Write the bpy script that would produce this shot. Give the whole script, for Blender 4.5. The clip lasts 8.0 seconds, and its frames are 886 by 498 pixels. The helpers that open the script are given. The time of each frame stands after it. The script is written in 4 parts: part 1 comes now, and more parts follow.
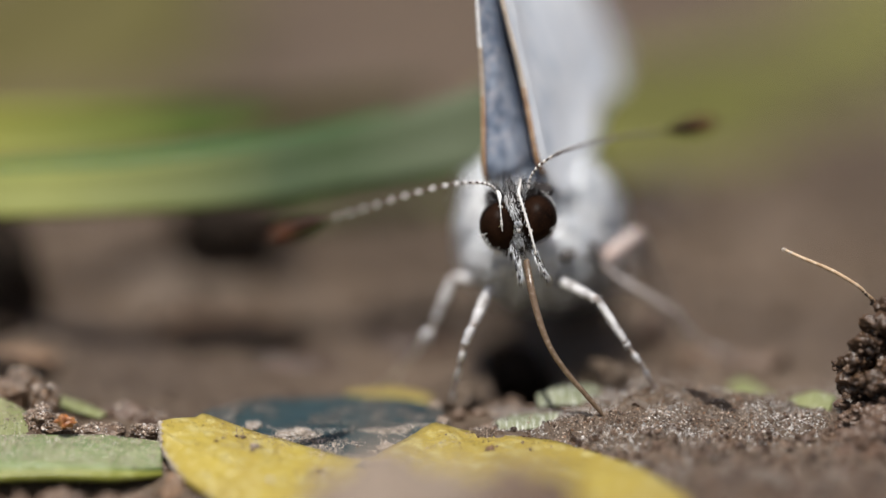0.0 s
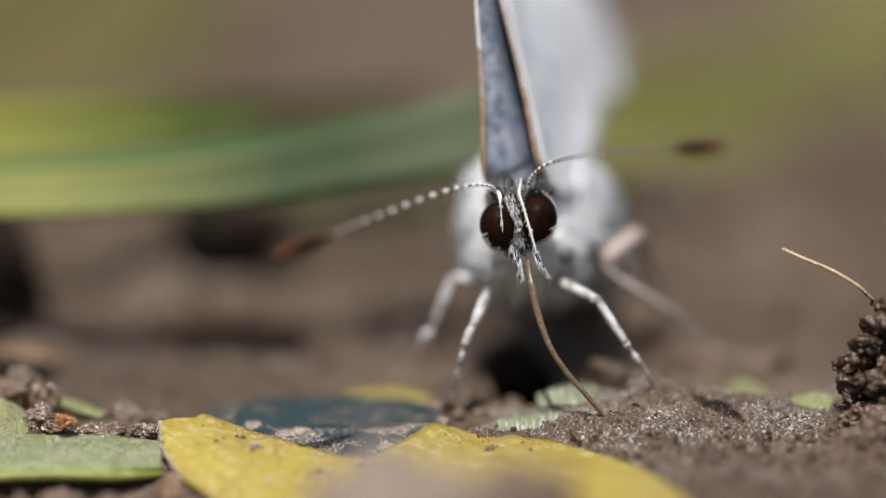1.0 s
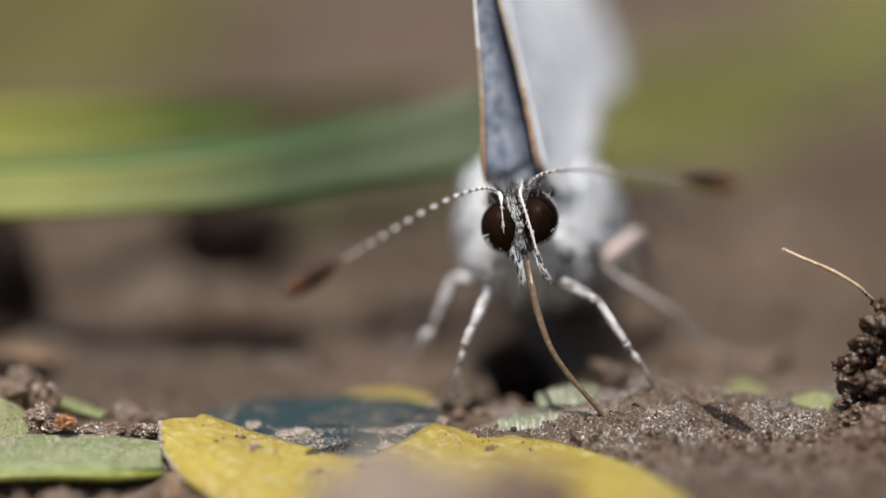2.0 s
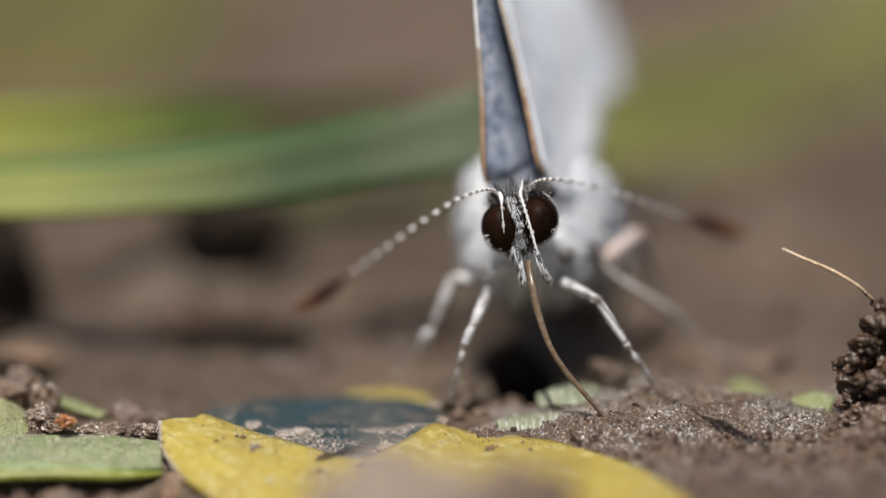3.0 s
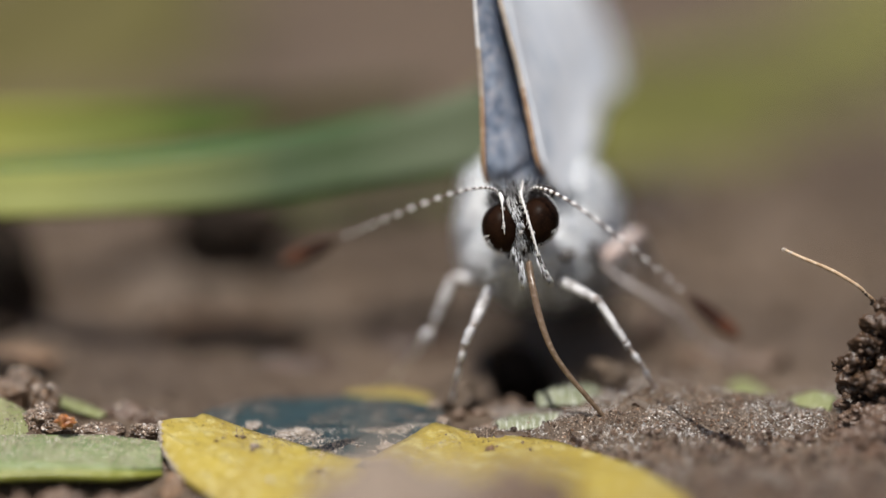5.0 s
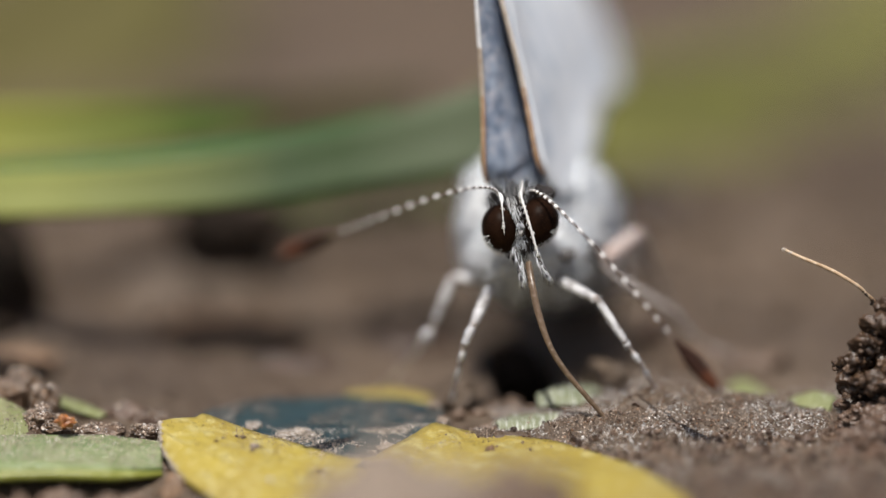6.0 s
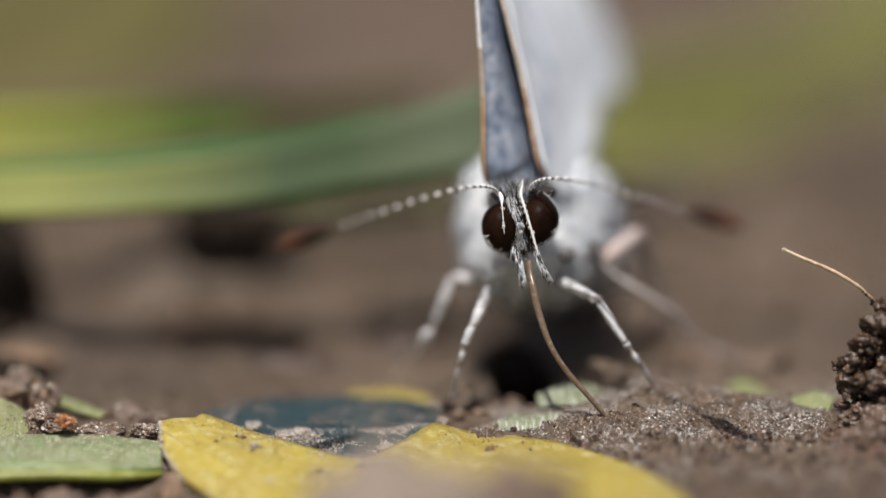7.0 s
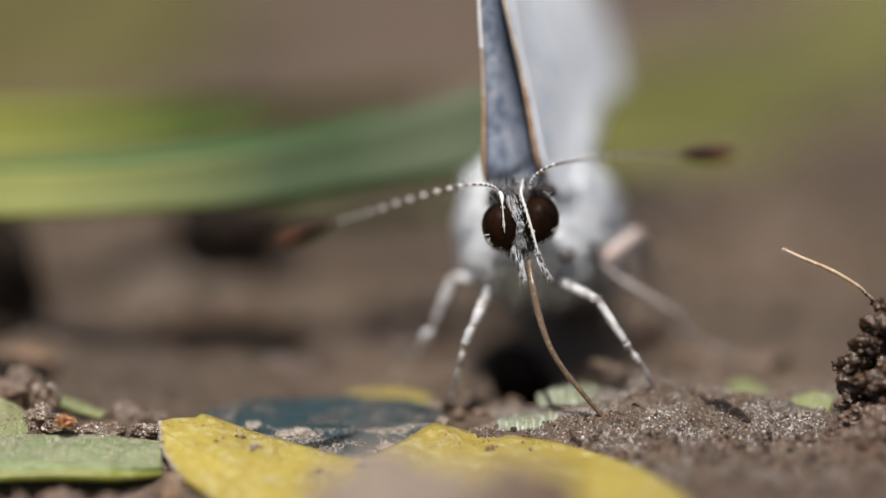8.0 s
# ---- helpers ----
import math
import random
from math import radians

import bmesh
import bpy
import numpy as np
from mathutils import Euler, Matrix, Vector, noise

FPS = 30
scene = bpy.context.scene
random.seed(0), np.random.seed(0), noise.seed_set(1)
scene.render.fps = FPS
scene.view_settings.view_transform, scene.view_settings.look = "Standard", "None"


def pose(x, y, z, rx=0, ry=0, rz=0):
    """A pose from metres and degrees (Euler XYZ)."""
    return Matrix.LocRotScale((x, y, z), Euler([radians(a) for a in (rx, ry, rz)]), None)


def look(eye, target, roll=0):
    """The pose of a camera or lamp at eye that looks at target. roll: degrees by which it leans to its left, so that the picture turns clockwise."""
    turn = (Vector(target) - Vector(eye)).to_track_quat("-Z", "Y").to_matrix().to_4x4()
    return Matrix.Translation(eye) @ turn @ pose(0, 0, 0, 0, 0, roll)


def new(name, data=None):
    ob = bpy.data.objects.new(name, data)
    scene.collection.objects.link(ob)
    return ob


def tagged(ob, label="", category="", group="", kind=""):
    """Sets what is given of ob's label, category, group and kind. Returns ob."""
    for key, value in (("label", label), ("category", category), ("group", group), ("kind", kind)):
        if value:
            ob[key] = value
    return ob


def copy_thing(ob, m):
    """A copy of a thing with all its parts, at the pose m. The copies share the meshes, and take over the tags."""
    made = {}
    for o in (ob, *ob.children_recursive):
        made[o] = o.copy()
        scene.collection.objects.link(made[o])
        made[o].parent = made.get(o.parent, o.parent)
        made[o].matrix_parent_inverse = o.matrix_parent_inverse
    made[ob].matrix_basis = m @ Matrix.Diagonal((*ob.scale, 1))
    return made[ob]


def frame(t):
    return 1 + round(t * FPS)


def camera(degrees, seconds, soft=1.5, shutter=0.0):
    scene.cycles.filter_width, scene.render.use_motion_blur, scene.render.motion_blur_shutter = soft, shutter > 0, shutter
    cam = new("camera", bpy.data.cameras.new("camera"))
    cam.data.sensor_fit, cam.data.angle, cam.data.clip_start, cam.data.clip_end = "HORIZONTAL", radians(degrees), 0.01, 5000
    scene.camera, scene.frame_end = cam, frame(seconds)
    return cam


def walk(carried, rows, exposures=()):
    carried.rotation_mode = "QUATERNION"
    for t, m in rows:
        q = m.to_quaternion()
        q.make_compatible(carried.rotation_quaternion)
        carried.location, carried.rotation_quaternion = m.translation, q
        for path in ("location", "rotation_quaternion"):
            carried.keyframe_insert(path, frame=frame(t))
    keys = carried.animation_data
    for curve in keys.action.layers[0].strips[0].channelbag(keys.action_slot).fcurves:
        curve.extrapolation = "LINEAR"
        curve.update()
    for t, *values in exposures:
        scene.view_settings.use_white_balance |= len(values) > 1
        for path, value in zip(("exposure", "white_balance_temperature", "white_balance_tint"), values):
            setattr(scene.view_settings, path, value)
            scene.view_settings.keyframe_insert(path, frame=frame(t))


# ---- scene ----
from mathutils.bvhtree import BVHTree

# All sizes below are in millimetres until a mesh is linked; MM turns them into metres.
MM = 0.001

# ---- camera: a macro lens, standing still ----
cam = camera(8.710, 8.0, soft=1.5)
cam.data.dof.use_dof = True
cam.data.dof.focus_distance = 0.140
cam.data.dof.aperture_fstop = 14.0
EYE_POSE = look((0.000000, -0.135230, 0.040491), (0, 0, 0.004256))
walk(cam, [(0.0, EYE_POSE), (8.0, EYE_POSE)])

# ---- daylight ----
SUN_TO = Vector((-0.09, -0.42, 1.0)).normalized()
world = bpy.data.worlds.new("sky")
scene.world = world
world.use_nodes = True
sky = world.node_tree.nodes.new("ShaderNodeTexSky")
sky.sky_type, sky.sun_disc = "NISHITA", False
sky.dust_density, sky.ozone_density = 4.0, 0.4
sky.sun_elevation = math.asin(SUN_TO.z)
sky.sun_rotation = math.atan2(SUN_TO.x, SUN_TO.y)
world.node_tree.links.new(sky.outputs[0], world.node_tree.nodes["Background"].inputs[0])
world.node_tree.nodes["Background"].inputs[1].default_value = 0.078
sun = new("sun", bpy.data.lights.new("sun", "SUN"))
sun.data.energy, sun.data.angle, sun.data.color = 4.75, radians(0.53), (1.0, 0.975, 0.94)
sun.matrix_world = look(SUN_TO * 3, (0, 0, 0))
scene.view_settings.exposure = 0.0


# ---- materials ----
def surface(name, colours, coarse=300.0, fine=3000.0, rough=(0.6, 0.85), bump=0.00003, bump_scale=5000.0,
            spec=0.5, through_light=0.0, through_colour=None, stretch=(1, 1, 1), island=0.0, along=()):
    """A procedural material: two scales of noise between three colours, relief, and light let through."""
    m = bpy.data.materials.new(name)
    m.use_nodes = True
    nt = m.node_tree
    n, lk = nt.nodes, nt.links.new
    bsdf = n["Principled BSDF"]
    co = n.new("ShaderNodeTexCoord")
    mp = n.new("ShaderNodeMapping")
    mp.inputs["Scale"].default_value = stretch
    lk(co.outputs["Object"], mp.inputs["Vector"])

    def tex(scale, detail):
        t = n.new("ShaderNodeTexNoise")
        t.inputs["Scale"].default_value, t.inputs["Detail"].default_value = scale, detail
        lk(mp.outputs[0], t.inputs["Vector"])
        return t

    def ramp(src, lo, hi):
        r = n.new("ShaderNodeMapRange")
        r.inputs["From Min"].default_value, r.inputs["From Max"].default_value = lo, hi
        lk(src, r.inputs["Value"])
        return r.outputs["Result"]

    def mix(fac, a, b):
        x = n.new("ShaderNodeMix")
        x.data_type = "RGBA"
        lk(fac, x.inputs["Factor"])
        for sock, v in ((x.inputs[6], a), (x.inputs[7], b)):
            if isinstance(v, tuple):
                sock.default_value = (*v, 1)
            else:
                lk(v, sock)
        return x.outputs[2]

    big, small = tex(coarse, 4), tex(fine, 3)
    col = mix(ramp(big.outputs["Fac"], 0.35, 0.65), colours[0], colours[1])
    col = mix(ramp(small.outputs["Fac"], 0.5, 0.72), col, colours[2])
    for start, end, tint in along:
        # yellowing or paling towards one end of the blade: from x, to x, colour
        sep = n.new("ShaderNodeSeparateXYZ")
        lk(co.outputs["Object"], sep.inputs[0])
        col = mix(ramp(sep.outputs["X"], start * MM, end * MM), col, tint)
    if island:
        geo = n.new("ShaderNodeNewGeometry")
        hsv = n.new("ShaderNodeHueSaturation")
        val = n.new("ShaderNodeMapRange")
        val.inputs["To Min"].default_value, val.inputs["To Max"].default_value = 1 - island, 1 + island
        lk(geo.outputs["Random Per Island"], val.inputs["Value"])
        lk(val.outputs["Result"], hsv.inputs["Value"])
        lk(col, hsv.inputs["Color"])
        col = hsv.outputs["Color"]
    lk(col, bsdf.inputs["Base Color"])
    rg = n.new("ShaderNodeMapRange")
    rg.inputs["To Min"].default_value, rg.inputs["To Max"].default_value = rough
    lk(small.outputs["Fac"], rg.inputs["Value"])
    lk(rg.outputs["Result"], bsdf.inputs["Roughness"])
    bsdf.inputs["Specular IOR Level"].default_value = spec
    if bump:
        bt = tex(bump_scale, 3)
        b = n.new("ShaderNodeBump")
        b.inputs["Strength"].default_value, b.inputs["Distance"].default_value = 1.0, bump
        lk(bt.outputs["Fac"], b.inputs["Height"])
        lk(b.outputs["Normal"], bsdf.inputs["Normal"])
    if through_light:
        tr = n.new("ShaderNodeBsdfTranslucent")
        ms = n.new("ShaderNodeMixShader")
        ms.inputs[0].default_value = through_light
        if through_colour:
            tr.inputs["Color"].default_value = (*through_colour, 1)
        else:
            lk(col, tr.inputs["Color"])
        lk(bsdf.outputs[0], ms.inputs[1])
        lk(tr.outputs[0], ms.inputs[2])
        lk(ms.outputs[0], n["Material Output"].inputs["Surface"])
    return m


SOIL = surface("damp_soil", ((0.098, 0.066, 0.041), (0.058, 0.038, 0.024), (0.148, 0.108, 0.076)), 110, 5200,
               (0.45, 0.8), 0.00006, 5200)
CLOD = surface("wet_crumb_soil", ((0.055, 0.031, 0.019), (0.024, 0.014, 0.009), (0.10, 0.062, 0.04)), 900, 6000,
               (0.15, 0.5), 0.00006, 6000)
DRY = surface("dry_pale_soil", ((0.24, 0.185, 0.14), (0.18, 0.135, 0.10), (0.32, 0.26, 0.21)), 300, 4000, (0.6, 0.85), 0.00005, 4000)
LOAM = surface("crumbly_loam", ((0.145, 0.090, 0.056), (0.065, 0.038, 0.024), (0.255, 0.18, 0.128)), 1300, 7000, (0.3, 0.65), 0.00005, 7000)
LIGHT = surface("light_brown_soil", ((0.23, 0.138, 0.08), (0.14, 0.082, 0.046), (0.32, 0.21, 0.135)), 260, 4200, (0.5, 0.8), 0.00006, 4500)
BLACK = surface("dark_wet_clod", ((0.060, 0.033, 0.017), (0.020, 0.011, 0.006), (0.13, 0.075, 0.042)), 1100, 5000,
                (0.15, 0.5), 0.00014, 4500)
WET = surface("wet_brown_soil", ((0.12, 0.074, 0.05), (0.055, 0.032, 0.021), (0.19, 0.135, 0.10)), 1300, 6000,
              (0.15, 0.5), 0.00014, 4500)
# near-black soil colour, also put where only shade darkens the ground
HUMUS_SHADE = surface("black_humus_shade", ((0.010, 0.0065, 0.004), (0.018, 0.011, 0.007), (0.030, 0.019, 0.012)), 400, 5000,
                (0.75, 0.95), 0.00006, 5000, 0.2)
SAND = surface("sand_grain", ((0.225, 0.165, 0.12), (0.09, 0.058, 0.04), (0.52, 0.45, 0.38)), 1500, 9000,
               (0.22, 0.5), 0, 1, 0.6, island=0.75)
PALE_SAND = surface("pale_sand", ((0.44, 0.37, 0.30), (0.30, 0.24, 0.19), (0.66, 0.60, 0.54)), 1500, 9000,
                    (0.1, 0.5), 0, 1, 0.6, island=0.6)
QUARTZ = surface("quartz_grain", ((0.50, 0.49, 0.47), (0.30, 0.28, 0.26), (0.70, 0.69, 0.67)), 1500, 9000,
                 (0.22, 0.5), 0, 1, 0.5, island=0.6)
RUST = surface("rust_brown_grain", ((0.16, 0.085, 0.045), (0.08, 0.042, 0.024), (0.28, 0.17, 0.10)), 1500, 9000,
               (0.15, 0.45), 0, 1, 0.6, island=0.6)
YELLOW = surface("yellow_leaf", ((0.50, 0.39, 0.075), (0.385, 0.285, 0.065), (0.57, 0.49, 0.20)), 450, 3200,
                 (0.28, 0.55), 0.00012, 3600, through_light=0.22)
TEAL = surface("dark_leaf", ((0.014, 0.031, 0.037), (0.021, 0.043, 0.047), (0.042, 0.062, 0.064)), 500, 4500,
               (0.35, 0.6), 0.00003, 4500)
GREEN = surface("green_leaf", ((0.16, 0.235, 0.085), (0.235, 0.285, 0.115), (0.38, 0.41, 0.22)), 700, 9000,
                (0.3, 0.55), 0.00013, 5000, through_light=0.2, stretch=(0.4, 1, 1))
RIM = surface("olive_leaf_rim", ((0.21, 0.22, 0.03), (0.17, 0.18, 0.026), (0.30, 0.31, 0.09)), 500, 4200,
              (0.3, 0.5), 0.00002, 4200)
PALE = surface("pale_blade", ((0.30, 0.32, 0.20), (0.39, 0.41, 0.27), (0.76, 0.77, 0.69)), 700, 5000,
               (0.25, 0.5), 0.00005, 6500, through_light=0.35, stretch=(3, 0.3, 1))
LIME = surface("lime_scrap", ((0.25, 0.275, 0.11), (0.32, 0.335, 0.15), (0.45, 0.46, 0.30)), 700, 5000,
               (0.3, 0.55), 0.00005, 6500, through_light=0.3, stretch=(3, 0.3, 1))
BLADE = surface("grass_blade", ((0.040, 0.074, 0.019), (0.049, 0.084, 0.023), (0.064, 0.094, 0.035)), 120, 900,
                (0.5, 0.7), 0.00003, 2000, through_light=0.3, along=((-4.0, -10.0, (0.28, 0.30, 0.068)), (-2.6, 0.3, (0.125, 0.155, 0.085))))
BLADE_TIP = surface("yellowing_blade", ((0.07, 0.12, 0.014), (0.095, 0.145, 0.018), (0.14, 0.17, 0.03)), 120, 900,
                    (0.5, 0.7), 0.00003, 2000, through_light=0.3, along=((-6.5, -12.5, (0.33, 0.33, 0.05)),))
# dark green for the shadowed gap between the two left blades
BLADE_GAP_SHADE = surface("blade_gap_shade", ((0.042, 0.115, 0.032), (0.048, 0.125, 0.036), (0.06, 0.13, 0.045)), 120, 900,
                     (0.4, 0.6), 0.00003, 2000)
# dark green that holds the shade below the long green blade
BLADE_SHADE = surface("under_blade_shade", ((0.045, 0.08, 0.016), (0.055, 0.09, 0.02), (0.075, 0.10, 0.03)), 120, 900,
               (0.6, 0.8), 0.00003, 2000, 0.2)
OLIVE = surface("olive_blade", ((0.20, 0.20, 0.055), (0.24, 0.235, 0.07), (0.26, 0.25, 0.09)), 90, 700,
                (0.6, 0.8), 0.00003, 2000, 0.3, through_light=0.2)
DULL = surface("dull_olive_blade", ((0.105, 0.094, 0.032), (0.12, 0.104, 0.036), (0.14, 0.12, 0.05)), 90, 700,
               (0.6, 0.8), 0.00003, 2000, 0.2)
DEAD = surface("dead_brown_blade", ((0.043, 0.035, 0.010), (0.055, 0.044, 0.013), (0.075, 0.06, 0.02)), 120, 900,
               (0.5, 0.7), 0.00003, 2000)
STRAW = surface("dry_straw", ((0.52, 0.38, 0.24), (0.38, 0.25, 0.14), (0.66, 0.54, 0.38)), 2500, 9000,
                (0.5, 0.7), 0.00001, 9000)
AMBER = surface("amber_crumb", ((0.46, 0.16, 0.04), (0.20, 0.07, 0.025), (0.60, 0.30, 0.12)), 3500, 9000,
                (0.15, 0.35), 0.00002, 6000)
FUR = surface("white_scale_hair", ((0.93, 0.94, 0.95), (0.72, 0.76, 0.81), (0.95, 0.94, 0.93)), 850, 5000,
              (0.5, 0.7), 0, island=0.15, through_light=0.2)
GREY_HAIR = surface("blue_grey_hair", ((0.36, 0.38, 0.42), (0.25, 0.27, 0.30), (0.50, 0.48, 0.47)), 900, 5000,
                    (0.5, 0.7), 0, island=0.3)
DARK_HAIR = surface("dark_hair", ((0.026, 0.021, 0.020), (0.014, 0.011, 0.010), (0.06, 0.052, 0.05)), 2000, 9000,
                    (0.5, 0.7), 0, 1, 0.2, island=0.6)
BODY = surface("grey_white_body", ((0.74, 0.74, 0.73), (0.58, 0.59, 0.60), (0.82, 0.81, 0.80)), 800, 5000,
               (0.6, 0.8), 0.00005, 6000)
FACE = surface("dark_face", ((0.07, 0.06, 0.055), (0.035, 0.03, 0.03), (0.20, 0.19, 0.19)), 2500, 8000,
               (0.4, 0.7), 0.00004, 9000)
EYEBALL = surface("dark_brown_eye", ((0.017, 0.0078, 0.0042), (0.005, 0.0026, 0.0017), (0.019, 0.009, 0.005)), 1700, 20000,
                  (0.3, 0.4), 0.000004, 45000, 0.03)
WHITE = surface("white_scales", ((0.82, 0.80, 0.78), (0.74, 0.72, 0.70), (0.86, 0.85, 0.84)), 3000, 12000,
                (0.5, 0.7), 0.00001, 12000)
BROWN = surface("brown_shaft", ((0.075, 0.045, 0.032), (0.05, 0.03, 0.022), (0.13, 0.085, 0.06)), 3000, 12000,
                (0.35, 0.6), 0.00001, 12000)
CLUB = surface("club_brown", ((0.028, 0.012, 0.008), (0.02, 0.009, 0.006), (0.042, 0.018, 0.011)), 1500, 8000,
               (0.6, 0.8), 0.00001, 9000, 0.08)
TIP = surface("club_orange", ((0.07, 0.025, 0.013), (0.05, 0.018, 0.010), (0.095, 0.036, 0.019)), 1500, 8000,
              (0.6, 0.8), 0.00001, 9000, 0.08)
TONGUE = surface("tongue_brown", ((0.155, 0.104, 0.068), (0.115, 0.076, 0.049), (0.23, 0.17, 0.125)), 700, 9000,
                 (0.14, 0.34), 0.00001, 12000)
UNDERWING = surface("pale_underwing", ((0.95, 0.96, 0.97), (0.82, 0.85, 0.90), (0.55, 0.62, 0.70)), 650, 1200,
                    (0.5, 0.75), 0.00005, 5000, through_light=0.16)
UPPERWING = surface("blue_grey_upperwing", ((0.66, 0.73, 0.83), (0.23, 0.30, 0.42), (0.95, 0.91, 0.93)), 2600, 4500,
                    (0.3, 0.6), 0.00004, 8000, through_light=0.5)
COSTA = surface("orange_brown_edge", ((0.36, 0.21, 0.11), (0.25, 0.14, 0.075), (0.50, 0.36, 0.24)), 1200, 6000,
                (0.5, 0.7), 0.00001, 9000)
TAN = surface("tan_wing_edge", ((0.44, 0.36, 0.28), (0.34, 0.27, 0.20), (0.58, 0.51, 0.43)), 1200, 6000,
              (0.5, 0.7), 0.00001, 9000)
LEG = surface("white_banded_leg", ((0.50, 0.49, 0.50), (0.64, 0.63, 0.62), (0.13, 0.105, 0.09)), 2200, 3600,
              (0.5, 0.7), 0.00002, 9000)
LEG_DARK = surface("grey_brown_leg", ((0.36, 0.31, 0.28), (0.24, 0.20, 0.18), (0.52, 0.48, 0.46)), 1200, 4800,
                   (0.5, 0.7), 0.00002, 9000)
KNEE = surface("pinkish_white_knee", ((0.42, 0.31, 0.27), (0.46, 0.38, 0.35), (0.52, 0.48, 0.46)), 900, 5000,
               (0.5, 0.7), 0.00002, 9000)


# ---- mesh tools ----
def part(name, bm, mats, parent=None, label="", at=(0, 0, 0)):
    """Links a bmesh in millimetres as one mesh object; at is where its own zero lies in its parent."""
    bmesh.ops.scale(bm, vec=(MM, MM, MM), verts=bm.verts)
    me = bpy.data.meshes.new(name)
    bm.to_mesh(me)
    bm.free()
    for f in me.polygons:
        f.use_smooth = True
    for m in (mats if isinstance(mats, (list, tuple)) else (mats,)):
        me.materials.append(m)
    ob = new(name, me)
    ob.location = Vector(at) * MM
    if parent:
        ob.parent = parent
    if label:
        ob["label"] = label
    return ob


def empty(name, at):
    ob = new(name)
    ob.empty_display_size = 0.001
    ob.location = Vector(at) * MM
    return ob


def fbm(x, y, z=0.0, octaves=4):
    v, a, k = 0.0, 1.0, 1.0
    for _ in range(octaves):
        v += a * noise.noise(Vector((x * k, y * k, z * k + 7.3 * k)))
        a, k = a * 0.5, k * 2.03
    return v


def curve_points(pts, count):
    """Points along a smooth curve through pts."""
    pts = [Vector(p) for p in pts]
    out, last = [], len(pts) - 1
    for i in range(count):
        s = i / (count - 1) * last
        k = min(int(s), last - 1)
        f = s - k
        p0, p1, p2, p3 = pts[max(k - 1, 0)], pts[k], pts[k + 1], pts[min(k + 2, last)]
        out.append(0.5 * (2 * p1 + (p2 - p0) * f + (2 * p0 - 5 * p1 + 4 * p2 - p3) * f * f
                          + (3 * p1 - p0 - 3 * p2 + p3) * f ** 3))
    return out


def between(values, count):
    """Stretches a short list of numbers to count, in straight steps."""
    return [float(np.interp(i / (count - 1) * (len(values) - 1), range(len(values)), values)) for i in range(count)]


def tube(bm, pts, radii, sides=8, mat=None, flat=1.0):
    """A round bar along pts; mat(i) gives the material of the ring after point i."""
    rings, side = [], None
    for i, p in enumerate(pts):
        d = (pts[min(i + 1, len(pts) - 1)] - pts[max(i - 1, 0)]).normalized()
        if side is None:
            side = d.orthogonal().normalized()
        side = (side - d * side.dot(d)).normalized()
        other = d.cross(side)
        rings.append([bm.verts.new(p + (side * math.cos(a) + other * math.sin(a) * flat) * radii[i])
                      for a in (2 * math.pi * j / sides for j in range(sides))])
    for i in range(len(rings) - 1):
        for j in range(sides):
            f = bm.faces.new((rings[i][j], rings[i][(j + 1) % sides], rings[i + 1][(j + 1) % sides], rings[i + 1][j]))
            if mat:
                f.material_index = mat(i)
    for ring, order in ((rings[0], -1), (rings[-1], 1)):
        f = bm.faces.new(ring[::order])
        if mat:
            f.material_index = mat(0 if order < 0 else len(rings) - 2)


def hair(bm, root, way, length, radius, bend, mat=0):
    """One tapered hair of three sides."""
    mid = root + way * length * 0.55 + bend * 0.3
    end = root + way * length + bend
    a = way.orthogonal().normalized()
    b = way.cross(a).normalized()
    low = [bm.verts.new(root + (a * math.cos(t) + b * math.sin(t)) * radius) for t in (0, 2.1, 4.2)]
    high = [bm.verts.new(mid + (a * math.cos(t) + b * math.sin(t)) * radius * 0.75) for t in (0, 2.1, 4.2)]
    tip = bm.verts.new(end)
    for j in range(3):
        k = (j + 1) % 3
        bm.faces.new((low[j], low[k], high[k], high[j])).material_index = mat
        bm.faces.new((high[j], high[k], tip)).material_index = mat


def ball(bm, centre, radii, level=3, rough=0.0, freq=1.0, turn=None, seed=0.0):
    """An ellipsoid, pushed in and out by noise."""
    made = bmesh.ops.create_icosphere(bm, subdivisions=level, radius=1.0)["verts"]
    for v in made:
        p = v.co.copy()
        k = 1 + rough * fbm(p.x * freq + seed, p.y * freq - seed, p.z * freq + 2 * seed)
        q = Vector((p.x * radii[0], p.y * radii[1], p.z * radii[2])) * k
        v.co = (turn @ q if turn else q) + Vector(centre)
    return made


def sheet(bm, rows, thick, mats=(0, 0)):
    """A thin plate from a grid of points (rows of equal length), thickened downwards."""
    top = [[bm.verts.new(p) for p in row] for row in rows]
    low = [[bm.verts.new(Vector(p) - Vector((0, 0, thick))) for p in row] for row in rows]
    n, m = len(rows), len(rows[0])
    for i in range(n - 1):
        for j in range(m - 1):
            bm.faces.new((top[i][j], top[i][j + 1], top[i + 1][j + 1], top[i + 1][j])).material_index = mats[0]
            bm.faces.new((low[i][j], low[i + 1][j], low[i + 1][j + 1], low[i][j + 1])).material_index = mats[1]
    rim = [(i, 0) for i in range(n)] + [(n - 1, j) for j in range(1, m)] + \
          [(i, m - 1) for i in range(n - 2, -1, -1)] + [(0, j) for j in range(m - 2, 0, -1)]
    for a, b in zip(rim, rim[1:] + rim[:1]):
        bm.faces.new((top[a[0]][a[1]], top[b[0]][b[1]], low[b[0]][b[1]], low[a[0]][a[1]])).material_index = mats[1]
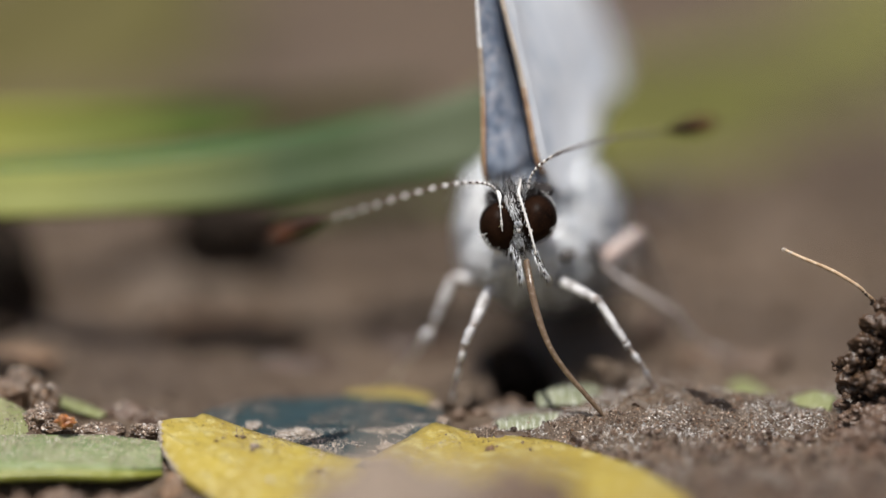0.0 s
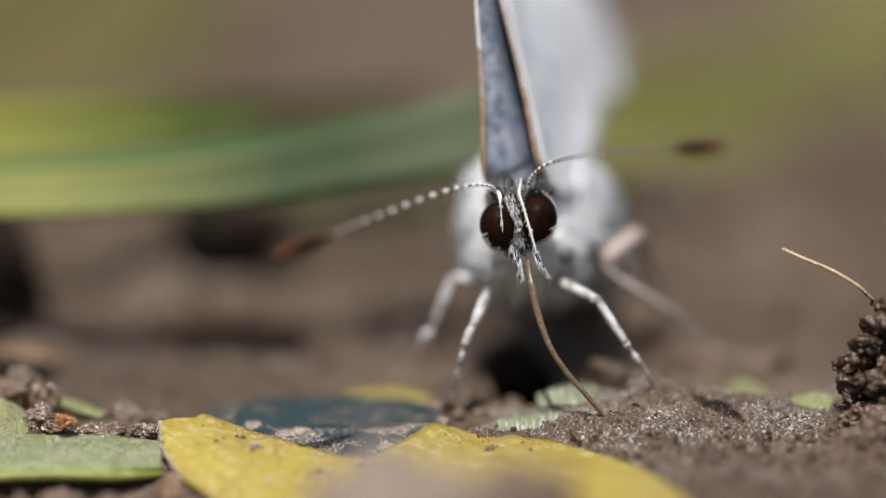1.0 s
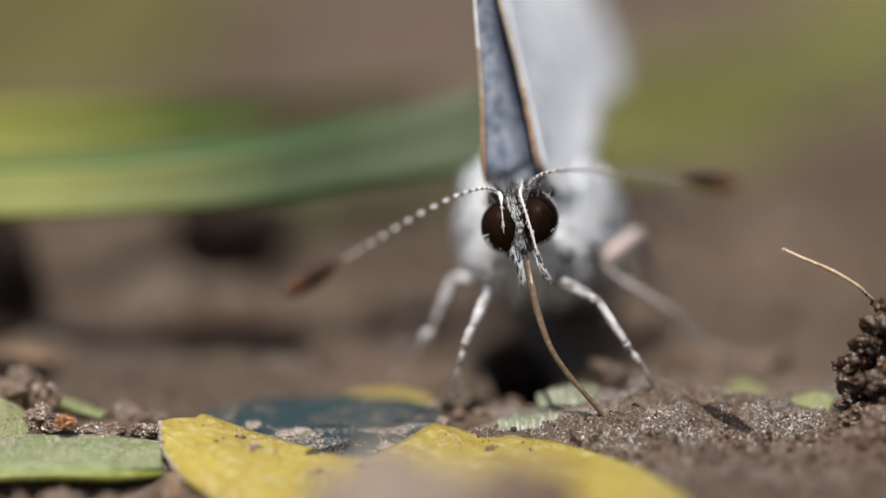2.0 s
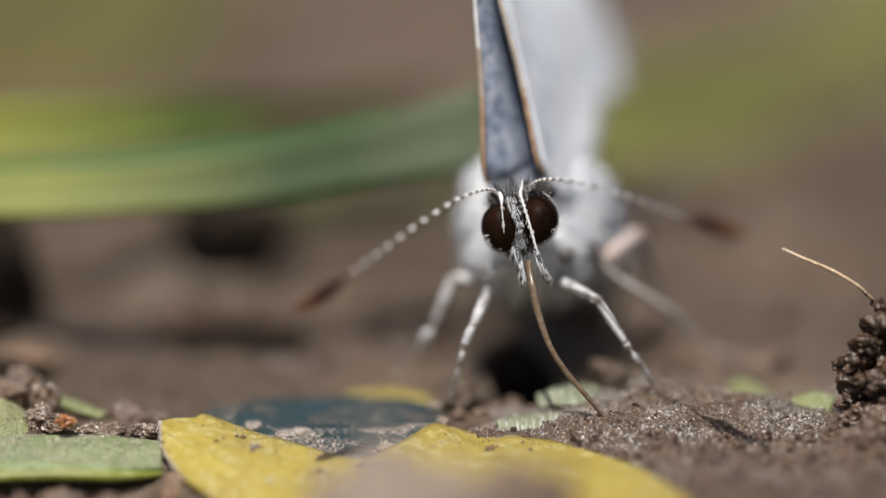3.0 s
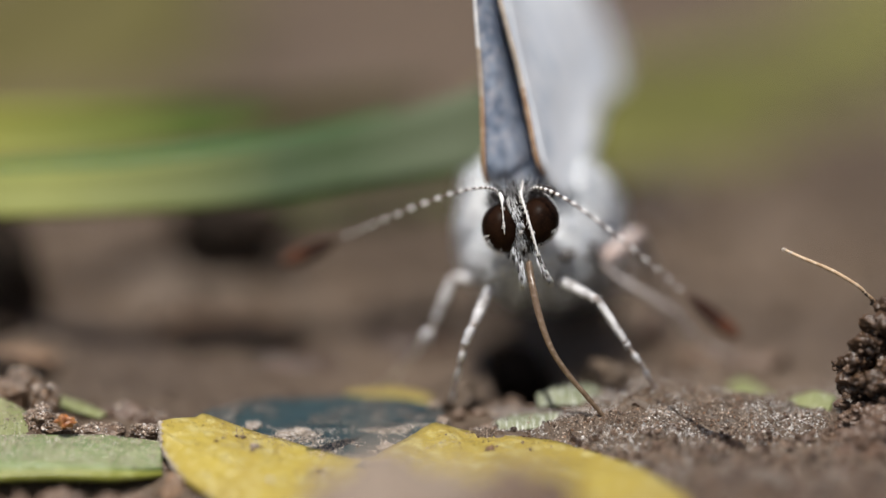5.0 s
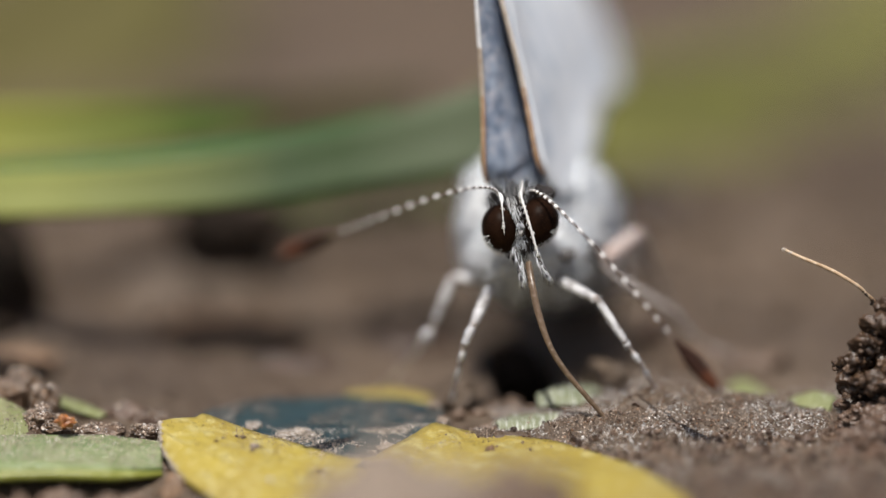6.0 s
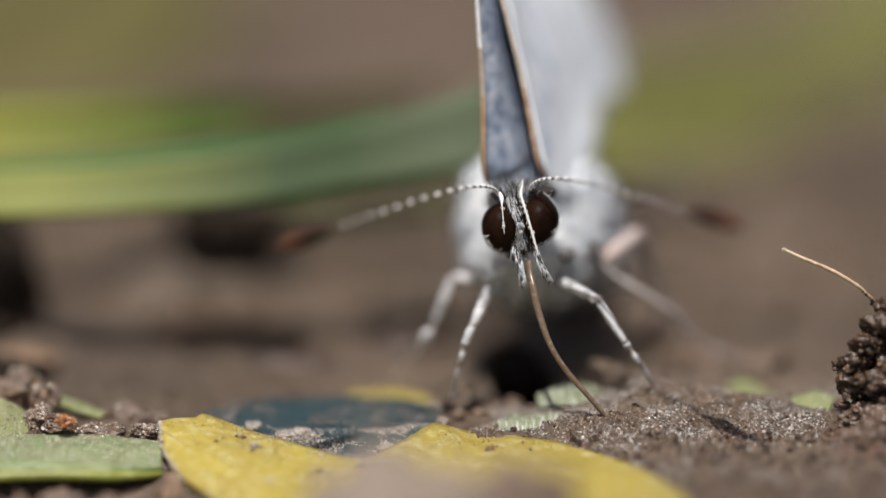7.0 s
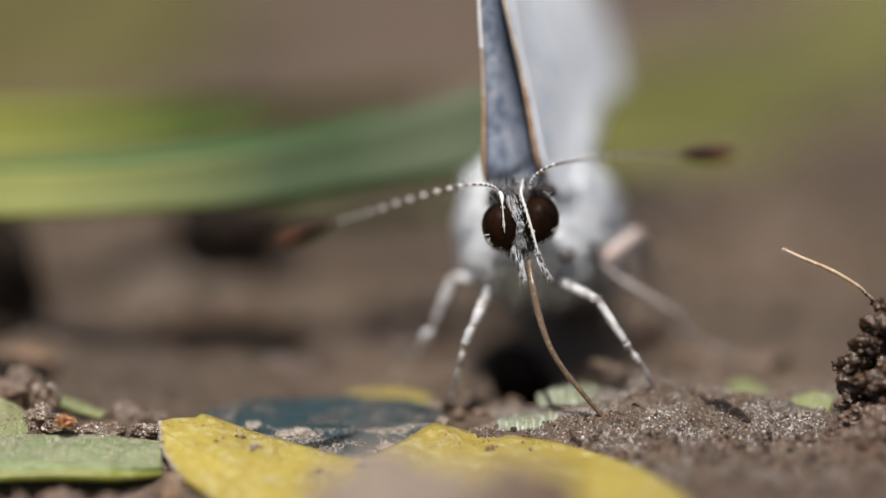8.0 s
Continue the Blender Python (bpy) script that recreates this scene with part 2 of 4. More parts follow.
    bmesh.ops.recalc_face_normals(bm, faces=bm.faces)


# ---- ground ----
# Swells and hollows of the soil: x, y, half-widths, height.
SWELLS = [(8.3, 2.3, 1.7, 1.2, -0.64), (6.7, -1.9, 2.4, 1.1, -0.22), (-1.3, 2.9, 1.8, 1.3, -0.42), (-6.0, -3.4, 0.9, 1.4, 0.62), (-3.2, -0.3, 3.6, 2.6, -0.45), (5.6, 0.4, 3.2, 1.7, 0.50), (-6.0, 11.5, 3.5, 1.5, 1.35), (-10.8, 6.8, 1.4, 1.3, 0.7),
          (-8.8, -3.6, 3.6, 1.5, -0.7), (5.2, 9.5, 2.0, 1.6, 0.6), (9.0, 14.0, 4.0, 3.0, 0.7), (-3.0, 24.0, 6.0, 3.0, 1.2)]
# Steep-sided holes: x, y, half-widths, depth.
# The first is dug only to darken the shade under the butterfly.
HOLES = [(2.0, 4.2, 0.75, 2.5, 2.8), (-10.8, 4.4, 1.3, 0.8, 1.0),
         (6.94, -2.75, 0.32, 0.22, 0.30), (8.8, -3.4, 0.42, 0.22, 0.30), (6.0, -4.3, 0.5, 0.3, 0.2)]


def ground_z(x, y):
    far = min(max((y - 6) / 10, 0), 1)
    calm = math.exp(-max(abs(x) - 40, 0) / 400 - max(abs(y) - 90, 0) / 400)
    z = (0.16 + 0.9 * far) * fbm(x * 0.22, y * 0.22, 1.0, 3) + (0.08 + 0.3 * far) * fbm(x * 0.9, y * 0.9, 4.0, 3)
    if abs(x) < 16 and -10 < y < 14:
        z += 0.09 * abs(fbm(x * 2.6, y * 2.6, 9.0, 3)) - 0.05
        if x > 1.5 and y < 3:
            wide = min(x - 1.5, 1) * min(3 - y, 1)
            z += wide * 0.11 * (0.45 - noise.voronoi(Vector((x * 1.3, y * 1.3, 0.3)))[0][0])
            z += wide * 0.07 * (0.45 - noise.voronoi(Vector((x * 3.1, y * 3.1, 0.8)))[0][0])
        z += 0.14 * min(max((x - 2.5) / 1, 0), 1) * min(max(-1.4 - y, 0), 1) * fbm(x * 2.2, y * 2.2, 3.0, 3)
        z += 0.16 * min(max((x - 2) / 2, 0), 1) * abs(fbm(x * 1.5, y * 1.5, 6.0, 2))
    for cx, cy, rx, ry, h in SWELLS:
        e = ((x - cx) / rx) ** 2 + ((y - cy) / ry) ** 2
        if e < 9:
            z += h * math.exp(-e)
    z += 0.12 * min(max((x - 2.5) / 2, 0), 1)
    z -= (0.34 - 0.29 * min(max((x - 3.5) / 2.5, 0), 1)) * min(max(-1.0 - y, 0), 9)
    wob = 1 + 0.25 * fbm(x * 0.7, y * 0.7, 2.0, 2)
    for cx, cy, rx, ry, h in HOLES:
        e = (((x - cx) / rx) ** 2 + ((y - cy) / ry) ** 2) * wob
        if e < 3:
            z -= h * math.exp(-e ** 3)
    return z * calm


def steps(parts, far):
    """Coordinates at even steps in the middle, growing outwards to far on both ends."""
    mid = []
    for a, b, d in parts:
        mid += list(np.arange(a, b, d))
    mid.append(parts[-1][1])
    low, high, d = [mid[0]], [mid[-1]], 1.0
    while high[-1] < far:
        low.append(low[-1] - d)
        high.append(high[-1] + d)
        d *= 1.6
    return low[:0:-1] + mid + high[1:]


xs = steps([(-14, 1, 0.11), (1, 12, 0.055), (12, 14, 0.11)], 30000)
ys = steps([(-9, -6, 0.11), (-6, 2, 0.055), (2, 8, 0.11), (8, 62, 0.45)], 30000)
verts = [(x * MM, y * MM, ground_z(x, y) * MM) for y in ys for x in xs]
nx = len(xs)
faces = [(j * nx + i, j * nx + i + 1, (j + 1) * nx + i + 1, (j + 1) * nx + i)
         for j in range(len(ys) - 1) for i in range(nx - 1)]
mesh = bpy.data.meshes.new("ground")
mesh.from_pydata(verts, [], faces)
mesh.polygons.foreach_set("use_smooth", [True] * len(faces))
mesh.materials.append(SOIL)
ground = tagged(new("ground", mesh), "damp brown crumbly soil with sand grains", "ground", kind="structure")


# ---- butterfly ----
HOME = Vector((2.237, 2.003, 0.138))
butterfly = tagged(empty("butterfly", HOME), "small grey-white butterfly with closed wings sipping from damp soil", "butterfly")
rnd = random.Random(4)


def leg(joints, radii, look_of, knee=None, joint=False):
    """A leg of thigh, shin and banded foot, down to the soil."""
    j = [Vector(p) for p in joints]
    pieces = (("leg", j[0:2], radii[0:2]), ("shin", j[1:3], radii[1:3]), ("foot", j[2:], radii[2:]))
    made, fuzz = None, bmesh.new()
    for name, pts, rr in pieces:
        bm = bmesh.new()
        n = 11 if name != "foot" else 22
        line = curve_points(pts, n)
        fat = between(list(rr), n)
        if name != "foot":
            fat = [r * (0.62 + 0.55 * math.sin(math.pi * (i + 0.8) / (n + 0.6)) ** 0.6) for i, r in enumerate(fat)]
            mat = lambda i: 1 if i >= n - 2 else 0
        else:
            fat = [r * (1.25, 1.2, 1.05, 0.75, 0.72, 0.95)[i % 6] for i, r in enumerate(fat)]
            mat = (lambda i: 0 if 5 <= i <= 11 else 1) if joint else (lambda i: 1 if i % 6 in (2, 3, 4) else 0)
            if joint:
                fat = [0.13 * math.exp(-((i - 8) / 2.2) ** 2) + 0.035 for i in range(n)]
        tube(bm, line, fat, 9, mat)
        for i in range(30 if name != "foot" else 18):
            k = rnd.uniform(0, n - 1.01)
            p = line[int(k)].lerp(line[int(k) + 1], k % 1)
            d = (line[-1] - line[0]).normalized()
            out = d.orthogonal().normalized()
            out.rotate(Matrix.Rotation(rnd.uniform(0, 6.28), 3, d))
            hair(fuzz, p + out * fat[int(k)] * 0.8, (out * 0.6 + d).normalized(), rnd.uniform(0.06, 0.14), 0.009, Vector((0, 0, -0.01)))
        mats = (knee or look_of, LEG_DARK) if name == "leg" else (look_of, LEG_DARK)
        ob = part(name, bm, mats, made or butterfly)
        made = made or ob
    tagged(part("leg_hair", fuzz, FUR, made), kind="stuff")
    return made


# thorax, hairy all over
turn = Matrix.Rotation(radians(-14), 3, "Z") @ Matrix.Rotation(radians(-8), 3, "X")
LUMPS = [(Vector((0.013, 1.672, 3.148)), (1.58, 2.2, 1.25), 3000), (Vector((-1.131, 2.06, 3.825)), (0.44, 1.3, 1.08), 1000),
         (Vector((1.193, 2.73, 3.621)), (0.78, 1.5, 1.05), 1500),
         (Vector((1.5, 2.444, 2.941)), (0.55, 1.1, 0.75), 700), (Vector((0.381, 1.506, 4.46)), (0.42, 0.8, 0.5), 500),
         (Vector((-1.22, 2.2, 4.45)), (0.22, 0.8, 0.70), 500), (Vector((1.22, 2.6, 4.2)), (0.42, 1.0, 0.75), 800)]
thorax = None
for c, r, _ in LUMPS:
    bm = bmesh.new()
    ball(bm, c, [a * 0.97 for a in r], 4, 0.08, 2.0, turn)
    ob = part("thorax_lobe" if thorax else "thorax", bm, BODY, thorax or butterfly, "grey-white hairy thorax")
    thorax = thorax or ob
bm = bmesh.new()
for c, r, many in LUMPS:
    for i in range(many):
        v = Vector((rnd.gauss(0, 1), rnd.gauss(0, 1), rnd.gauss(0, 1))).normalized()
        q = turn @ Vector((v.x * r[0], v.y * r[1], v.z * r[2]))
        nrm = turn @ Vector((v.x / r[0], v.y / r[1], v.z / r[2])).normalized()
        way = (nrm * 0.75 + Vector((0, 0.55, -0.15)) + Vector((rnd.gauss(0, .22), rnd.gauss(0, .22), rnd.gauss(0, .22)))).normalized()
        # dark hairs only low on each lobe, more towards the bottom
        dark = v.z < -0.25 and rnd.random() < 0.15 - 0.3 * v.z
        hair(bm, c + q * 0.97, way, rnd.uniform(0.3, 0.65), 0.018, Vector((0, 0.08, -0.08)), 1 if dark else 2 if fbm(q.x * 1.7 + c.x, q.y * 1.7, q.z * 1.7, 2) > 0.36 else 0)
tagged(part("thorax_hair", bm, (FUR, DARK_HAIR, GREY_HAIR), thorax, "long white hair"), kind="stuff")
# dark hip joints under the thorax
for c, r in (((0.796, -0.207, 3.479), (0.22, 0.2, 0.16)), ((1.50, 0.40, 3.33), (0.12, 0.15, 0.36)), ((-0.907, 0.391, 3.003), (0.28, 0.25, 0.24))):
    bm = bmesh.new()
    ball(bm, c, r, 3, 0.2, 2.0, Matrix.Rotation(radians(-25), 3, "Y"))
    part("hip", bm, FACE, butterfly, "dark hip joint")

# abdomen, behind and below the wings
bm = bmesh.new()
line = curve_points([(0.172, 2.831, 2.837), (0.858, 5.209, 2.052), (1.579, 8.03, 0.99), (2.089, 10.366, 0.049)], 18)
tube(bm, line, [1.0 * math.sin(math.pi * min(0.25 + 0.72 * i / 17, 0.98)) ** 0.6 * (1 + 0.04 * (i % 3)) for i in range(18)], 14)
abdomen = part("abdomen", bm, BODY, butterfly, "grey-white abdomen")

# head
HP = Vector((-0.431, -1.102, 4.386))
bm = bmesh.new()
ball(bm, (0, 0.25, 0.0), (0.52, 0.55, 0.66), 3, 0.12, 3.0)
head = part("head", bm, FACE, butterfly, "dark head with white-edged eyes", HP)
for name, c, sgn in (("eye", Vector((-0.858, -1.33, 4.503)) - HP, -1), ("eye", Vector((0.016, -1.288, 4.661)) - HP, 1)):
    bm = bmesh.new()
    ball(bm, (0, 0, 0), (0.50, 0.55, 0.605), 4, 0.0, 1, Matrix.Rotation(radians(10 * sgn), 3, "Y"))
    part(name, bm, EYEBALL, head, "dark brown compound eye", c)
    # short bristles round the rim of the eye
    bm = bmesh.new()
    for i in range(80):
        a = radians((-95 if sgn > 0 else -172) + 88 * (i + rnd.uniform(-0.4, 0.4)) / 80)
        f = rnd.uniform(-0.42, -0.08)
        k = math.sqrt(1 - (f / 0.55) ** 2)
        v = Vector((math.cos(a) * 0.50 * k, f, math.sin(a) * 0.60 * k))
        hair(bm, c + v * 0.98, Vector((v.x * 1.3, -0.2, v.z)).normalized(), rnd.uniform(0.05, 0.11), 0.0065, Vector())
    part("eye_bristles", bm, WHITE, head, "short pale bristles round the eye")
# white lines along the inner rims of the eyes
for pts, r in (([(-0.371, -1.32, 5.726), (-0.372, -1.44, 5.574), (-0.414, -1.6, 5.447), (-0.32, -1.77, 5.139), (-0.198, -1.9, 4.752), (-0.089, -1.98, 4.379), (0.021, -2.04, 3.973)], (0.010, 0.020, 0.062, 0.036, 0.046, 0.036, 0.02)),
               ([(-0.928, -1.33, 5.391), (-0.876, -1.57, 5.312), (-0.863, -1.72, 5.154), (-0.836, -1.83, 4.846), (-0.809, -1.89, 4.552)], (0.03, 0.062, 0.016, 0.014, 0.005)),
               ([(0.137, -1.2, 5.358), (0.273, -1.22, 5.264), (0.424, -1.25, 5.089), (0.52, -1.28, 4.843)], (0.004, 0.009, 0.008, 0.003))):
    bm = bmesh.new()
    line = [p - HP for p in curve_points(pts, 20)]
    tube(bm, line, [a * rnd.uniform(0.75, 1.25) for a in between(list(r), 20)], 7, flat=0.6)
    for i in range({7: 110, 5: 30, 4: 0}[len(pts)]):
        k = rnd.randrange(1, 19)
        hair(bm, line[k] + Vector((rnd.gauss(0, .025), 0, 0)), Vector((rnd.gauss(0, .22), -0.2, -1)).normalized(), rnd.uniform(0.05, 0.12), 0.013, Vector())
    part("eye_line", bm, WHITE, head, "white scaled line beside the eye")
for c in (((0.10, -0.86, 5.27), (0.32, 0.24, 0.21)), ((-1.018, -0.8, 5.127), (0.15, 0.18, 0.17))):
    bm = bmesh.new()
    ball(bm, Vector(c[0]) - HP, c[1], 3, 0.25, 2.5)
    part("feeler_socket", bm, DARK_HAIR, head, "dark brown feeler socket")
# tuft on the forehead and grey scales down the face
bm = bmesh.new()
for i in range(1000):
    x, z = rnd.gauss(-0.06, 0.17), rnd.uniform(0.28, 0.78)
    root = Vector((x, -0.12 + 0.6 * max(z - 0.45, 0), z + 0.05 - 0.2 * x * x))
    way = Vector((x * 1.5 + rnd.gauss(0, .2), rnd.uniform(-0.3, 0.3), 1)).normalized()
    hair(bm, root, way, rnd.uniform(0.3, 0.8), 0.0055, Vector((0, 0.05, 0)), 0 if rnd.random() < 0.8 else 1)
for i in range(520):
    c = rnd.choice((Vector((0.37, 0.02, 0.80)), Vector((-0.52, 0.08, 0.70)), Vector((0.1, 0.15, 0.85))))
    d = Vector((rnd.gauss(0, 1), rnd.gauss(-0.3, 1), rnd.gauss(0.4, 1))).normalized()
    hair(bm, c + Vector((d.x * 0.2, d.y * 0.14, d.z * 0.14)), (d + Vector((0, 0, 0.5))).normalized(), rnd.uniform(0.1, 0.26), 0.011, Vector(), 0)
# strands down the face: line, spread, count, share of white, length
for pts, wide, many, white, long in (
        ([(-0.199, -0.398, 0.936), (-0.105, -0.558, 0.612), (-0.145, -0.648, 0.172), (-0.075, -0.598, -0.42)], 0.055, 330, 0.52, 0.22),
        ([(-0.036, -0.398, 0.993), (0.14, -0.60, 0.31), (0.27, -0.59, -0.33)], 0.05, 300, 0.07, 0.15),
        ([(-0.336, -0.498, 0.597), (-0.238, -0.548, -0.348)], 0.05, 260, 0.16, 0.17),
        ([(-0.037, -0.62, 0.312), (0.074, -0.61, -0.324)], 0.06, 200, 0.55, 0.10),
        ([(-0.15, -0.55, -0.30), (0.05, -0.58, -0.50)], 0.10, 160, 0.25, 0.20)):
    for i in range(many):
        f = rnd.random() * (len(pts) - 1)
        root = Vector(pts[int(f)]).lerp(Vector(pts[int(f) + 1]), f % 1) + Vector((rnd.gauss(0, wide), 0.03, 0))
        way = Vector((rnd.gauss(0.05, .3), -0.3, -1)).normalized()
        hair(bm, root, way, long * rnd.uniform(0.6, 1.3), 0.010, Vector((0, 0, -0.02)), 1 if rnd.random() < white else 0)
tagged(part("face_hair", bm, (DARK_HAIR, FUR), head, "black and grey hair tuft between the eyes"), kind="stuff")
# grey scales lying on the lower face
bm = bmesh.new()
for i in range(70):
    f = rnd.random()
    c = Vector((-0.13 + 0.16 * (1 - f) + rnd.gauss(0, 0.065), -0.60 + rnd.uniform(-0.03, 0.03), 0.34 - 0.62 * f))
    k = rnd.uniform(0.02, 0.045)
    ball(bm, c, (k, k * 0.5, k * 1.4), 1, 0.3, 3.0, None, i)
part("face_scales", bm, GREY_HAIR, head, "blue-grey scales on the lower face")
# palps
for pts in ([(-0.057, -1.74, 4.132), (0.048, -2.069, 3.868), (0.183, -2.236, 3.631), (0.251, -2.271, 3.5)], [(-0.547, -1.681, 4.158), (-0.467, -1.955, 3.908), (-0.386, -2.085, 3.618), (-0.373, -2.141, 3.408)]):
    bm = bmesh.new()
    line = [p - HP for p in curve_points(pts, 14)]
    tube(bm, line, between([0.05, 0.06, 0.04, 0.01], 14), 7, lambda i: 1)
    for i in range(520):
        k = rnd.randrange(13)
        way = (line[k + 1] - line[k]).normalized() + Vector((rnd.gauss(0, .19), rnd.gauss(-0.1, .25), rnd.gauss(-0.2, .2)))
        hair(bm, line[k] + Vector((rnd.gauss(0, .03), rnd.gauss(-0.02, .03), 0)), way.normalized(), rnd.uniform(0.14, 0.28), 0.010, Vector((0, 0, -0.02)), 1 if rnd.random() < 0.42 else 0)
    part("palp", bm, (FUR, DARK_HAIR), head, "white and black bristly palp")

# tongue, reaching from the head to the soil
TP = Vector((-0.231, -1.642, 3.724))
bm = bmesh.new()
line = [p - TP for p in curve_points([(-0.231, -1.642, 3.724), (-0.127, -2.131, 3.25), (0.035, -2.407, 2.607), (0.307, -2.601, 1.884), (0.702, -2.711, 1.279), (1.193, -2.811, 0.713), (1.548, -2.869, 0.304), (1.74, -2.884, 0.053), (1.754, -2.906, -0.026)], 46)]
tube(bm, line, between([0.095, 0.10, 0.092, 0.08, 0.075, 0.07, 0.062, 0.05, 0.03], 46), 12, flat=0.8)
proboscis = part("proboscis", bm, TONGUE, butterfly, "long brown tongue dipping into the soil", TP)


def antenna(name, pale, edge=0.05):
    """A banded feeler along +x with a brown club; it bows towards +z near its root. pale: the way its white side faces; edge: how far round it ends."""
    length = 7.0
    pale = Vector(pale).normalized()

    def at(s):
        return Vector((s * length, 0, 0.60 * (math.sin(math.pi * min(s, 1) ** 0.55) ** 1.1) * (1 - 0.25 * s)))
    bm = bmesh.new()
    s, pts, radii, kinds = 0.0, [], [], []
    while s < 0.75:
        step = 0.013 + 0.047 * min(s / 0.26, 1) - 0.012 * max(s - 0.5, 0) / 0.27
        big = 0.62 + 0.38 * min(s / 0.15, 1)
        for f, r, white in ((0.0, 0.034, 1), (0.10, 0.055, 1), (0.38 - 0.26 * s, 0.053, 1), (0.47 - 0.26 * s, 0.031, 0), (0.97, 0.030, 0)):
            pts.append(at(s + f * step))
            radii.append(r * big * ((1 - 0.5 * s) if white else 1))
            kinds.append(white)
        s += step
    pts.append(at(s))
    radii.append(0.045)
    kinds.append(0)
    tube(bm, pts, radii, 10, lambda i: kinds[i])
    bm.normal_update()
    for f in bm.faces:
        if f.material_index and f.normal.dot(pale) < edge and f.calc_center_median().x > 0.2 * length:
            f.material_index = 0
    ob = part(name, bm, (BROWN, WHITE), butterfly, "brown feeler with white bands")
    bm = bmesh.new()
    n = 16
    line = [at(s + (1 - s) * i / (n - 1)) for i in range(n)]
    fat = between([0.04, 0.11, 0.17, 0.195, 0.20, 0.185, 0.15, 0.05], n)
    tube(bm, line, fat, 12, lambda i: 1 if i > n * 0.6 else 0)
    part("club", bm, (CLUB, TIP), ob, "dark brown club with an orange tip")
    return ob


antenna_a = antenna("antenna", (0, 0.3, 1))
antenna_b = antenna("antenna", (0, 0.72, 0.69), 0.2)


# wings: outlines as (back along the body, up) from the hinge
def outline(corners, count):
    """A closed smooth outline through corners."""
    n = len(corners)
    c = [Vector((*p, 0)) for p in corners]
    out = []
    for i in range(n):
        p0, p1, p2, p3 = c[i - 1], c[i], c[(i + 1) % n], c[(i + 2) % n]
        for k in range(count):
            f = k / count
            out.append(0.5 * (2 * p1 + (p2 - p0) * f + (2 * p0 - 5 * p1 + 4 * p2 - p3) * f * f
                              + (3 * p1 - p0 - 3 * p2 + p3) * f ** 3))
    return out


FORE = [(0.0, 0.0), (0.25, 2.5), (0.6, 5.0), (1.9, 7.6), (3.4, 8.7), (5.2, 7.8), (6.4, 5.8), (6.7, 4.0), (3.6, 1.2)]
HIND = [(0.3, -0.3), (0.9, 2.6), (2.8, 5.0), (5.0, 5.2), (8.3, 4.2), (10.2, 2.3), (11.0, 0.8), (9.8, 0.0), (7.2, 0.05), (5.0, -0.4), (2.6, -1.0)]
YAW = radians(15.5)


def wing(name, corners, hinge, lean, inner, shift):
    """A wing blade with relief along its veins; lean tilts it inwards, inner is the side of its blue face."""
    rim = outline(corners, 5)
    back, up = Vector((math.sin(YAW), math.cos(YAW), 0)), Vector((0, 0, 1))
    side = Vector((math.cos(YAW), -math.sin(YAW), 0))
    nrm = back.cross((up + side * math.tan(radians(lean))).normalized()).normalized()

    def spot(q, off):
        # leans inwards below, stands straighter above
        lean_ = math.tan(radians(lean)) * min(q.y, 4.5) + 0.8 * math.tan(radians(lean)) * max(q.y - 4.5, 0)
        # both wings twist further over towards their hind margin
        lean_ -= 0.153 * q.y * min(max(q.x, 0) / 4, 1)
        curl = 0.0 if inner > 0 else -0.055 * max(q.x, 0) - 0.085 * max(q.y - 2.4, 0) * min(max(q.x, 0) / 4, 1)
        if inner > 0:
            lean_ -= 0.06 * max(q.x - 2, 0) + 0.10 * max(q.y - 2.4, 0) * min(max(q.x - 2, 0) / 3, 1)
            # the front of this wing turns its blue face outwards
            curl = 0.66 * max(1.43 - 0.165 * max(q.y, 0), 0.2) * (1 - math.exp(-max(q.x - 0.1 * q.y, 0) / 0.9))
        return back * q.x + up * q.y + side * (lean_ + curl) + nrm * off
    mid = sum(rim, Vector()) / len(rim)
    bm = bmesh.new()
    layers = []
    for face in (1, -1):
        rings = []
        for f in (1.0, 0.94, 0.88, 0.8, 0.7, 0.6, 0.4, 0.2):
            ring = []
            for i, p in enumerate(rim):
                q = mid + (p - mid) * f
                a = math.atan2(q.y + 0.5, q.x + 0.2)
                lift = 0.02 * math.sin(a * 26) * f + 0.10 * fbm(q.x * 0.5, q.y * 0.5, shift) * min(1, q.x * 0.7) + shift
                ring.append(bm.verts.new(spot(q, lift + face * 0.02)))
            rings.append(ring)
        q = mid
        tip = bm.verts.new(spot(q, shift + 0.10 * fbm(q.x * 0.5, q.y * 0.5, shift) + face * 0.02))
        n = len(rim)
        which = 0 if face == inner else 1
        for r0, r1 in zip(rings, rings[1:]):
            for i in range(n):
                bm.faces.new((r0[i], r0[(i + 1) % n], r1[(i + 1) % n], r1[i])).material_index = which
        for i in range(n):
            bm.faces.new((rings[-1][i], rings[-1][(i + 1) % n], tip)).material_index = which
        layers.append(rings[0])
    n = len(rim)
    for i in range(n):
        bm.faces.new((layers[0][i], layers[0][(i + 1) % n], layers[1][(i + 1) % n], layers[1][i])).material_index = 1
    bmesh.ops.recalc_face_normals(bm, faces=bm.faces)
    edge = [spot(p, shift) for p in rim[0:16]]
    fringe = [(layers[0][i].co + layers[1][i].co) / 2 for i in range(18, n - 4)]
    centre = spot(mid, 0)
    ob = part(name, bm, (UPPERWING, UNDERWING), butterfly, "pale grey wing, blue-grey on its inner face", hinge)
    if name == "forewing":
        bm = bmesh.new()
